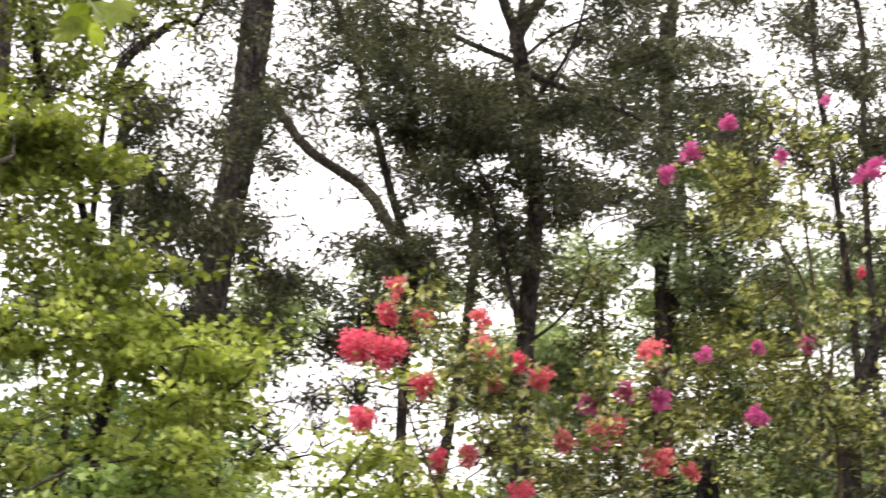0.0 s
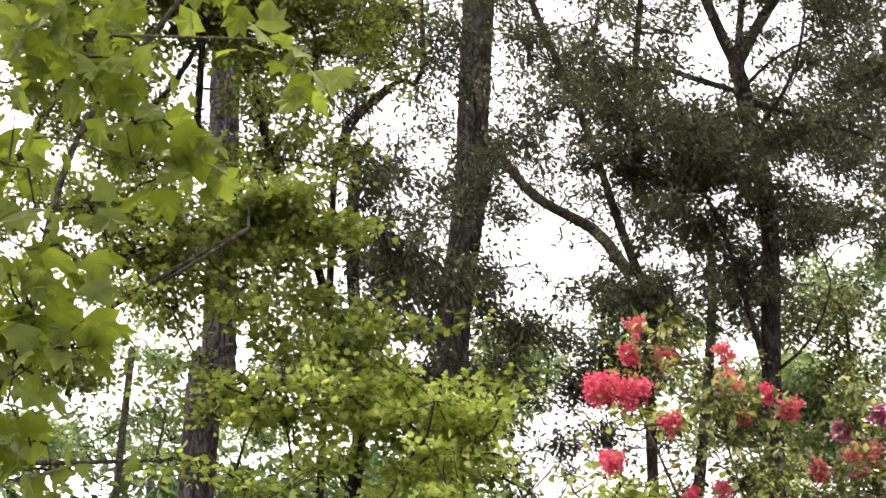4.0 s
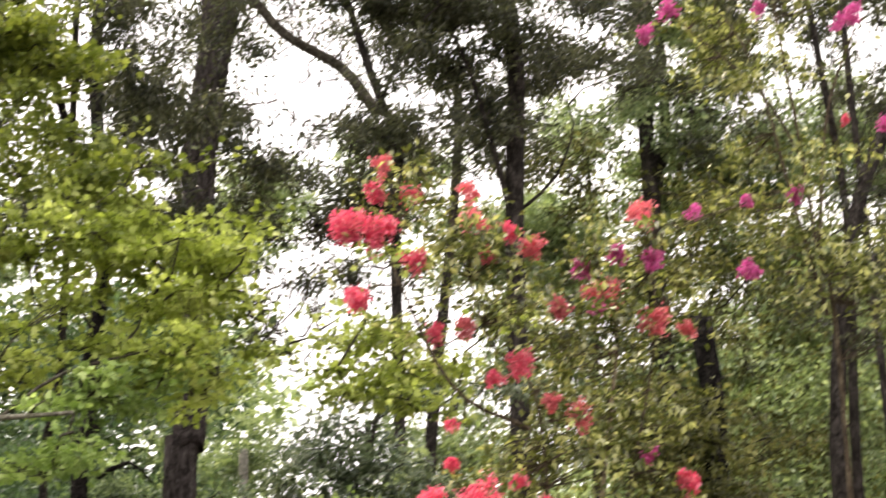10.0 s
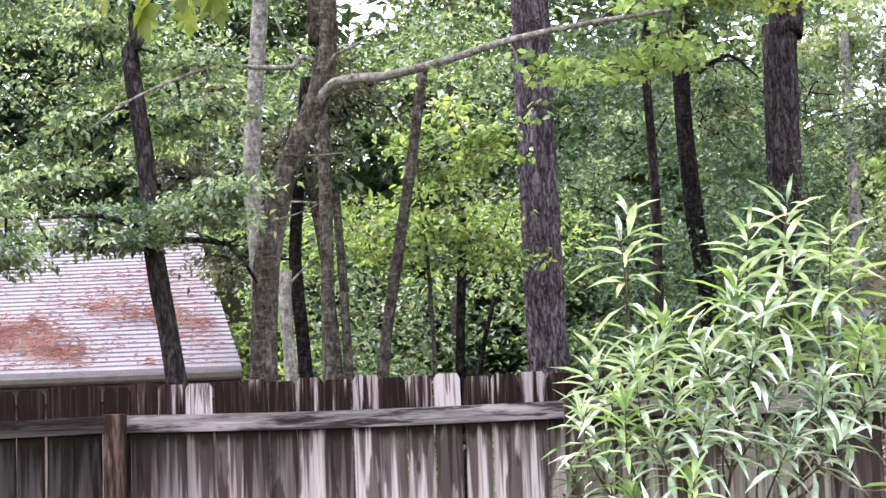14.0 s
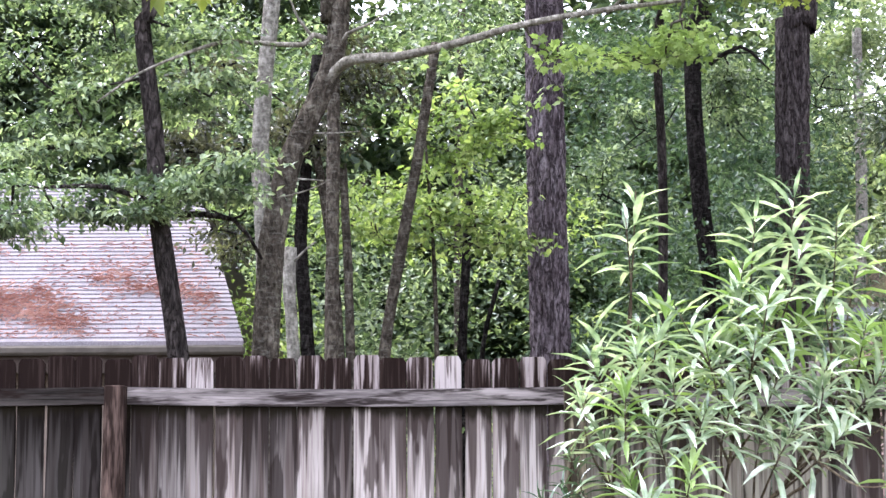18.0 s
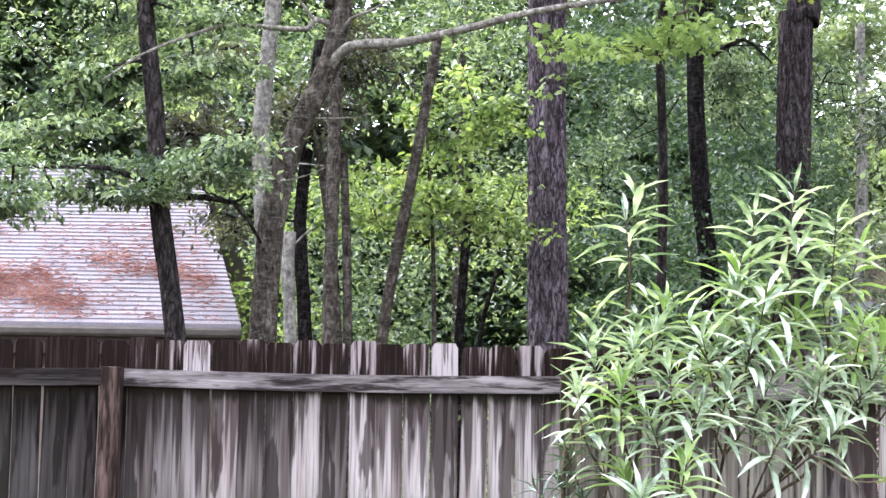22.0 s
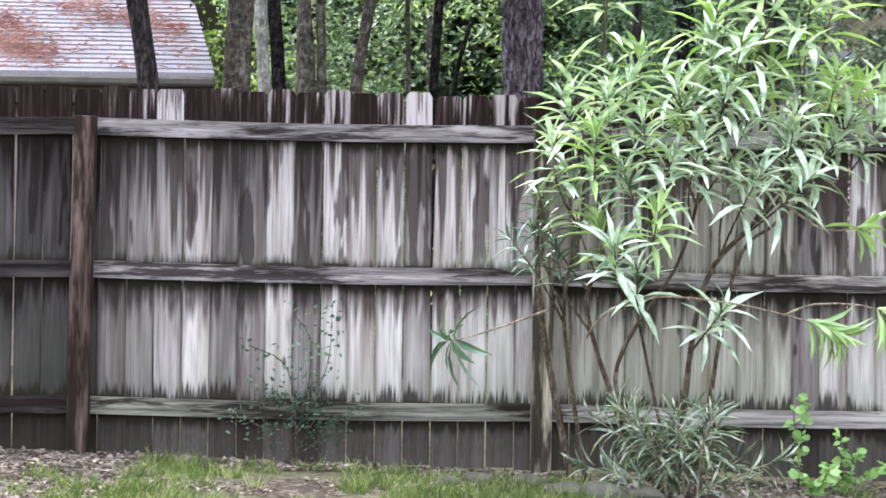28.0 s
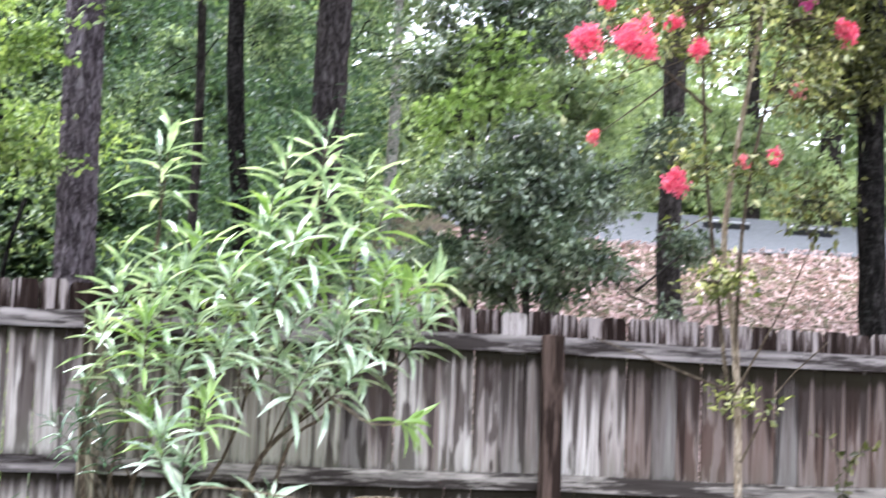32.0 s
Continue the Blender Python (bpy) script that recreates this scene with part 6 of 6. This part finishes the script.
crape("crape myrtle with coral-red flower heads growing before the fence", (3.55, 9.0),
      [([(3.62, 8.90, 1.07), (3.59, 8.90, 1.78), (3.53, 8.90, 2.32), (3.68, 8.80, 3.45), (3.73, 8.70, 4.03), (3.66, 8.70, 4.32)], 0.024), ([(3.56, 8.90, 1.50), (3.39, 8.80, 2.58), (3.28, 8.70, 3.70), (3.03, 8.60, 3.90), (2.94, 8.70, 4.38), (2.88, 8.80, 4.71)], 0.012),
       ([(3.59, 8.90, 1.67), (3.62, 8.80, 2.59), (3.94, 8.70, 4.02), (3.95, 8.80, 4.58)], 0.011), ([(3.55, 8.80, 1.50), (3.76, 8.70, 1.94), (3.86, 8.60, 2.23)], 0.007), ([(3.52, 8.80, 1.52), (3.05, 8.60, 1.64), (2.74, 8.50, 1.72)], 0.007), ([(3.59, 8.80, 1.18), (3.74, 8.70, 1.53), (3.94, 8.60, 1.76)], 0.007),
       ([(3.37, 8.70, 2.84), (2.99, 8.60, 3.08), (2.95, 8.60, 3.10)], 0.012), ([(3.24, 8.70, 3.52), (2.78, 8.50, 3.67), (2.49, 8.60, 4.39)], 0.012)],
      RED_HEADS + LOW_HEADS,
      [((3.00, 8.70, 4.16), (0.5, 0.4, 0.35), 60), ((3.76, 8.70, 3.95), (0.5, 0.4, 0.3), 55), ((2.80, 8.80, 4.63), (0.35, 0.3, 0.2), 25), ((3.95, 8.80, 4.40), (0.4, 0.4, 0.3), 40), ((3.16, 8.70, 4.09), (0.5, 0.4, 0.35), 50), ((3.43, 8.70, 3.53), (0.5, 0.4, 0.3), 50), ((3.63, 8.70, 3.31), (0.5, 0.4, 0.3), 45),
       ((3.57, 8.70, 3.07), (0.45, 0.4, 0.3), 45), ((3.49, 8.70, 2.52), (0.35, 0.3, 0.15), 22), ((3.51, 8.80, 2.04), (0.1, 0.1, 0.06), 6), ((3.58, 8.80, 1.53), (0.1, 0.1, 0.06), 7), ((3.17, 8.60, 3.38), (0.4, 0.4, 0.3), 35)], 80)
PINK_HEADS = [((4.40, 9.20, 6.17), 0.065, K), ((4.70, 9.30, 6.47), 0.055, K), ((5.03, 9.30, 6.30), 0.045, K), ((5.60, 9.20, 6.28), 0.065, K), ((5.49, 9.20, 6.22), 0.045, K), ((5.79, 9.10, 5.96), 0.07, K), ((6.05, 9.20, 6.11), 0.065, K), ((6.47, 9.20, 6.06), 0.06, K), ((6.14, 9.30, 6.72), 0.06, K), ((6.43, 9.30, 6.60), 0.05, R),
              ((5.68, 9.10, 5.54), 0.06, K), ((6.10, 9.20, 5.61), 0.045, K), ((5.46, 9.20, 5.59), 0.035, R), ((4.98, 9.00, 5.02), 0.06, K), ((5.73, 9.10, 5.11), 0.045, K), ((5.73, 9.10, 4.97), 0.04, K), ((5.76, 9.00, 4.55), 0.06, K), ((6.25, 9.00, 4.34), 0.06, K), ((5.36, 9.30, 6.75), 0.035, K), ((4.24, 9.20, 6.01), 0.055, K), ((4.66, 9.00, 4.55), 0.06, K), ((6.51, 9.30, 6.99), 0.05, K)]
crape("slender crape myrtle with magenta flower heads before the fence", (5.15, 9.3),
      [([(5.26, 9.20, 4.13), (5.20, 9.20, 4.71), (5.16, 9.20, 5.39), (5.14, 9.30, 6.34), (5.16, 9.30, 6.73)], 0.022), ([(5.22, 9.20, 4.39), (5.08, 9.20, 5.03), (4.91, 9.20, 5.88), (4.70, 9.30, 6.36)], 0.014), ([(5.20, 9.20, 4.71), (5.35, 9.20, 5.61), (5.60, 9.20, 6.20)], 0.014),
       ([(6.05, 9.10, 4.28), (5.95, 9.10, 5.15), (5.98, 9.20, 5.98), (6.14, 9.30, 6.67)], 0.0141), ([(6.13, 9.10, 4.32), (6.30, 9.10, 5.20), (6.46, 9.20, 6.00)], 0.0121), ([(5.16, 9.20, 5.32), (4.94, 9.20, 5.71), (4.43, 9.20, 6.14)], 0.01)],
      PINK_HEADS,
      [((4.70, 9.30, 6.13), (0.4, 0.4, 0.25), 45), ((5.01, 9.20, 5.65), (0.35, 0.4, 0.35), 45), ((5.66, 9.20, 5.77), (0.4, 0.4, 0.4), 50), ((4.88, 9.10, 4.80), (0.4, 0.4, 0.3), 45), ((6.13, 9.20, 5.21), (0.45, 0.4, 0.4), 60), ((5.47, 9.10, 4.46), (0.5, 0.4, 0.3), 55), ((5.16, 9.30, 6.53), (0.25, 0.3, 0.3), 25), ((6.27, 9.30, 6.39), (0.35, 0.4, 0.3), 35)], 81, 0.95)

# ---- overhanging maple near the camera ----
rng = np.random.default_rng(90)
near = tree("overhanging_maple", "young maple boughs with broad yellow-green leaves hanging into view", "tree",
            [(-3.3, 4.4, 0), (-3.2, 4.45, 1.6), (-2.9, 4.5, 3.2), (-2.2, 4.6, 4.6)], 0.09, 0.04, M_GREY,
            [([(-2.95, 4.5, 3.1), (-1.6, 4.6, 3.5), (-0.45, 4.60, 3.78), (-0.08, 4.50, 3.74), (0.41, 4.40, 3.72)], 0.010, 0.003, M_LIMB),
             ([(-2.8, 4.5, 3.4), (-1.4, 4.7, 3.9), (-0.24, 4.60, 3.93), (-0.02, 4.60, 4.04)], 0.009, 0.003, M_LIMB),
             ([(-3.1, 4.45, 2.4), (-1.8, 4.6, 2.8), (-0.41, 4.60, 3.43), (0.01, 4.50, 3.38)], 0.009, 0.003, M_LIMB),
             ([(-3.2, 4.45, 1.9), (-2.0, 4.6, 2.4), (-0.72, 4.70, 2.64), (-0.35, 4.60, 2.52), (-0.09, 4.60, 2.59)], 0.009, 0.003, M_LIMB)],
            [((-0.31, 4.50, 3.82), (0.28, 0.25, 0.18), 20), ((-0.12, 4.50, 3.65), (0.2, 0.25, 0.12), 14), ((-0.33, 4.60, 3.48), (0.2, 0.25, 0.2), 13), ((-0.24, 4.60, 3.01), (0.10, 0.15, 0.10), 7), ((-0.10, 4.60, 2.91), (0.08, 0.12, 0.06), 5), ((0.09, 4.50, 3.48), (0.12, 0.2, 0.12), 9), ((0.39, 4.40, 3.66), (0.06, 0.08, 0.06), 4), ((-0.19, 4.60, 3.13), (0.15, 0.2, 0.12), 9), ((-0.27, 4.60, 2.91), (0.12, 0.2, 0.12), 8), ((0.15, 4.50, 3.96), (0.12, 0.2, 0.08), 7),
             ((-0.15, 4.50, 3.86), (0.16, 0.2, 0.14), 10), ((0.05, 4.50, 3.40), (0.1, 0.2, 0.1), 5), ((-0.27, 4.60, 2.69), (0.16, 0.2, 0.08), 9), ((-0.68, 4.60, 2.60), (0.16, 0.2, 0.1), 12), ((-0.58, 4.60, 2.50), (0.08, 0.15, 0.06), 5), ((-0.19, 4.60, 2.59), (0.14, 0.2, 0.05), 6)],
            L_NEAR, shape=LOBED, length=0.078, ratio=0.95, per=4, size=0.055, flat=0.9, seed=91, droop=0.9, twig=0.002, ragged=-0.5)

# ---- small growth at the fence's foot ----
rng = np.random.default_rng(95)
n = 52000
gxs, gys = rng.uniform(-3.2, 3.2, n), 9.93 - rng.random(n) * 2.6
thick = np.array([noise.noise(Vector((p * 0.9, q * 1.4, 0.0))) for p, q in zip(gxs, gys)])
tuft = np.array([noise.noise(Vector((p * 5.0, q * 5.0, 4.0))) for p, q in zip(gxs, gys)])
keep = (thick + 0.6 * tuft > -0.12 + 0.5 * (gxs < -1.35) + 0.45 * (gxs > 0.75)) & (gys < 9.72 - 0.2 * (gxs > 0))
gxs, gys = gxs[keep], gys[keep]
base = np.stack([gxs, gys, land(gxs, gys) - 0.005], -1)
way = rng.standard_normal((len(gxs), 3)) * [0.55, 0.55, 0.2] + [0, 0, 1]
ln = rng.uniform(0.03, 0.09, len(gxs)) * (1 + 0.9 * np.clip(tuft[keep], 0, 1))
tagged(new("grass", leaves("grass", BLADE, base, way, rng.standard_normal((len(gxs), 3)), ln, np.full(len(gxs), 0.006), L_GRASS)), "thin patchy lawn grass before the fence", "grass", kind="stuff")
n = 46000
lx, ly = rng.uniform(-4.5, 4.5, n), 9.95 - rng.random(n) ** 1.4 * 2.8
drift = np.array([noise.noise(Vector((p * 1.7, q * 2.4, 9.0))) for p, q in zip(lx, ly)])
keep = drift > 0.12 - 0.4 * (ly > 9.6) - 0.75 * (lx < -1.3) - 0.6 * (lx > 1.6) - 0.3 * ((ly > 9.1) & (lx > -0.1))
lx, ly = lx[keep], ly[keep]
n = len(lx)
base = np.stack([lx, ly, land(lx, ly) + 0.012], -1)
ln = rng.uniform(0.012, 0.05, n)
tagged(new("leaf_litter", leaves("leaf_litter", DIAMOND, base, rng.standard_normal((n, 3)) * [1, 1, 0.15], rng.standard_normal((n, 3)) * 0.35 + [0, 0, 1], ln, ln * 0.5, L_LITTER)), "dry brown leaves and bark bits on the soil", "leaf litter", kind="stuff")
n = 60000
lx, ly = rng.uniform(3.5, 19, n), rng.uniform(12, 27.5, n)
base = np.stack([lx, ly, land(lx, ly) + 0.02], -1)
ln = rng.uniform(0.05, 0.12, n)
tagged(new("bank_litter", leaves("bank_litter", DIAMOND, base, rng.standard_normal((n, 3)) * [1, 1, 0.2], rng.standard_normal((n, 3)) * 0.4 + [0, -0.25, 1], ln, ln * 0.5, L_BANK)), "pinkish brown leaf litter covering the bank", "leaf litter", kind="stuff")
rx, ry = np.meshgrid(np.arange(3, 34, 1.0), np.linspace(27.2, 30.8, 7), indexing="ij")
rz = land(rx, ry) + 0.03
i, j = np.meshgrid(np.arange(rx.shape[0] - 1), np.arange(6), indexing="ij")
q = i * 7 + j
tagged(new("road", raw_mesh("road", np.stack([rx, ry, rz], -1).reshape(-1, 3), np.stack([q, q + 7, q + 8, q + 1], -1).reshape(-1, 4), M_ROAD)), "grey asphalt road running along the top of the bank", "road", kind="structure")
for spot in ((11.76, 29.60), (13.08, 29.32)):
    sx, sy = spot[0], spot[1]
    root = new("parking_stop")
    root.matrix_basis = pose(sx, sy, float(land(sx, sy)) + 0.02, 8, 0, 3)
    for part_name, lo, hi, m in (("base", (-0.38, -0.09, 0), (0.38, 0.09, 0.1), M_STOP), ("cap", (-0.37, -0.085, 0.103), (-0.01, 0.085, 0.14), M_CONCRETE), ("cap", (0.03, -0.085, 0.103), (0.37, 0.085, 0.13), M_CONCRETE)):
        piece(part_name, bm_mesh(part_name, box(bmesh.new(), lo, hi, 0.012), m), root, "dark shaded base" if part_name == "base" else "white worn top")
    tagged(root, "low dark parking stop with a worn white top on asphalt", "parking stop", "parking stops on the road")


def small_plant(name, label, category, foot, stems, leaf, shape, length, ratio, per, seed, bark, loose=0.0):
    """A small weed or vine: thin stems with leaves along them."""
    rng = np.random.default_rng(seed)
    root = tagged(new(name), label, category)
    root.location = foot
    inv = Matrix.Translation(-Vector(foot))
    for k, (pts, r) in enumerate(stems):
        ob = piece("stem", raw_mesh("stem", *tube(pts, r, r * 0.5, 6, 0.05, 0.05, seed + k), bark), root)
        ob.matrix_parent_inverse = inv
        c = glide(pts, 0.03)[0]
        c = c[rng.integers(len(c) // 4, len(c), per)] + rng.normal(0, 1, (per, 3)) * [loose, 0.3 * loose, loose]
        way = rng.standard_normal((per, 3)) * [1, 0.5, 0.6] + [0, -0.4, 0.1]
        ln = length * rng.uniform(0.5, 1.2, per)
        ob = piece("leaf_spray", leaves("leaf_spray", shape, c, way, rng.standard_normal((per, 3)) * 0.5 + [0, -0.6, 0.8], ln, ln * ratio, leaf), root)
        ob.matrix_parent_inverse = inv
        tagged(ob, kind="stuff")


small_plant("climbing_vine", "small dull green vine clinging to the fence boards", "vine", (-0.64, 9.90, 0.17),
            [([(-0.63, 9.88, 0.15), (-0.42, 9.85, 0.30), (-0.33, 9.85, 0.42)], 0.004), ([(-0.64, 9.88, 0.15), (-0.82, 9.86, 0.30), (-0.95, 9.86, 0.36)], 0.004), ([(-0.60, 9.90, 0.3), (-0.48, 9.90, 0.62), (-0.46, 9.90, 0.92)], 0.003),
             ([(-0.63, 9.90, 0.13), (-0.65, 9.90, 0.45), (-0.71, 9.90, 0.62), (-0.88, 9.90, 0.70)], 0.005), ([(-0.64, 9.90, 0.22), (-0.58, 9.90, 0.48), (-0.57, 9.90, 0.74), (-0.65, 9.90, 0.85)], 0.004), ([(-0.63, 9.90, 0.17), (-0.53, 9.87, 0.34), (-0.40, 9.85, 0.36)], 0.004),
             ([(-0.65, 9.90, 0.39), (-0.76, 9.86, 0.45), (-0.80, 9.86, 0.54)], 0.003), ([(-0.62, 9.87, 0.28), (-0.66, 9.84, 0.37), (-0.53, 9.84, 0.43)], 0.004)],
            L_SHADE, OVAL, 0.027, 0.6, 75, 101, M_TWIG, 0.035)
for k, (foot, tips) in enumerate((((2.05, 9.55), ((1.95, 0.16), (2.1, 0.22), (2.2, 0.14), (2.02, 0.3))), ((2.5, 9.5), ((2.4, 0.2), (2.55, 0.28), (2.65, 0.16))), ((1.9, 9.45), ((1.8, 0.1), (1.95, 0.14))), ((1.87, 9.75), ((1.83, 0.4), (1.9, 0.46))), ((2.28, 9.4), ((2.2, 0.18), (2.3, 0.24), (2.38, 0.15))), ((2.75, 9.45), ((2.68, 0.22), (2.8, 0.3), (2.85, 0.18))))):
    g = float(land(*foot))
    small_plant("broadleaf_weed", "fresh green broad-leaved weed at the foot of the fence", "weed", (foot[0], foot[1], g),
                [([(foot[0], foot[1], g), ((foot[0] + tx) / 2, foot[1] - 0.03, g + tz * 0.6), (tx, foot[1] - 0.06, g + tz)], 0.004) for tx, tz in tips], L_WEED, OVAL, 0.055, 0.85, 22, 110 + k, M_TWIG)
sprig = (4.52, 9.75, 1.27)
small_plant("weed_sapling", "thin leafy green sapling standing against the fence", "weed", (sprig[0], 9.75, float(land(sprig[0], 9.75))),
            [([(sprig[0], 9.75, float(land(sprig[0], 9.75)) - 0.02), (sprig[0] + 0.03, 9.75, 0.5 * sprig[2]), sprig, (4.35, 9.70, 1.35)], 0.005), ([(sprig[0] + 0.02, 9.75, 0.75 * sprig[2]), (4.61, 9.72, 1.24), (4.73, 9.70, 1.29)], 0.003)],
            L_OLIVE, OVAL, 0.05, 0.6, 30, 121, M_TWIG)
for k, (sx, sy, r) in enumerate(((0.51, 9.38, 0.09), (0.66, 9.0, 0.1), (0.83, 8.92, 0.12), (0.12, 9.25, 0.07), (0.27, 9.36, 0.08), (1.0, 8.9, 0.1))):
    bm = bmesh.new()
    bmesh.ops.create_icosphere(bm, subdivisions=3, radius=r)
    for v in bm.verts:
        v.co *= 1 + 0.35 * noise.noise(v.co * 9 + Vector((k * 3, 0, 0)))
        v.co.z *= 0.5
    me = bm_mesh("edging_stone", bm, M_EDGE)
    ob = new("edging_stone", me)
    ob.location = (sx, sy, float(land(sx, sy)) + 0.015)
    tagged(ob, "mossy dark edging stone half sunk in the soil", "stone", "edging stones by the oleander")
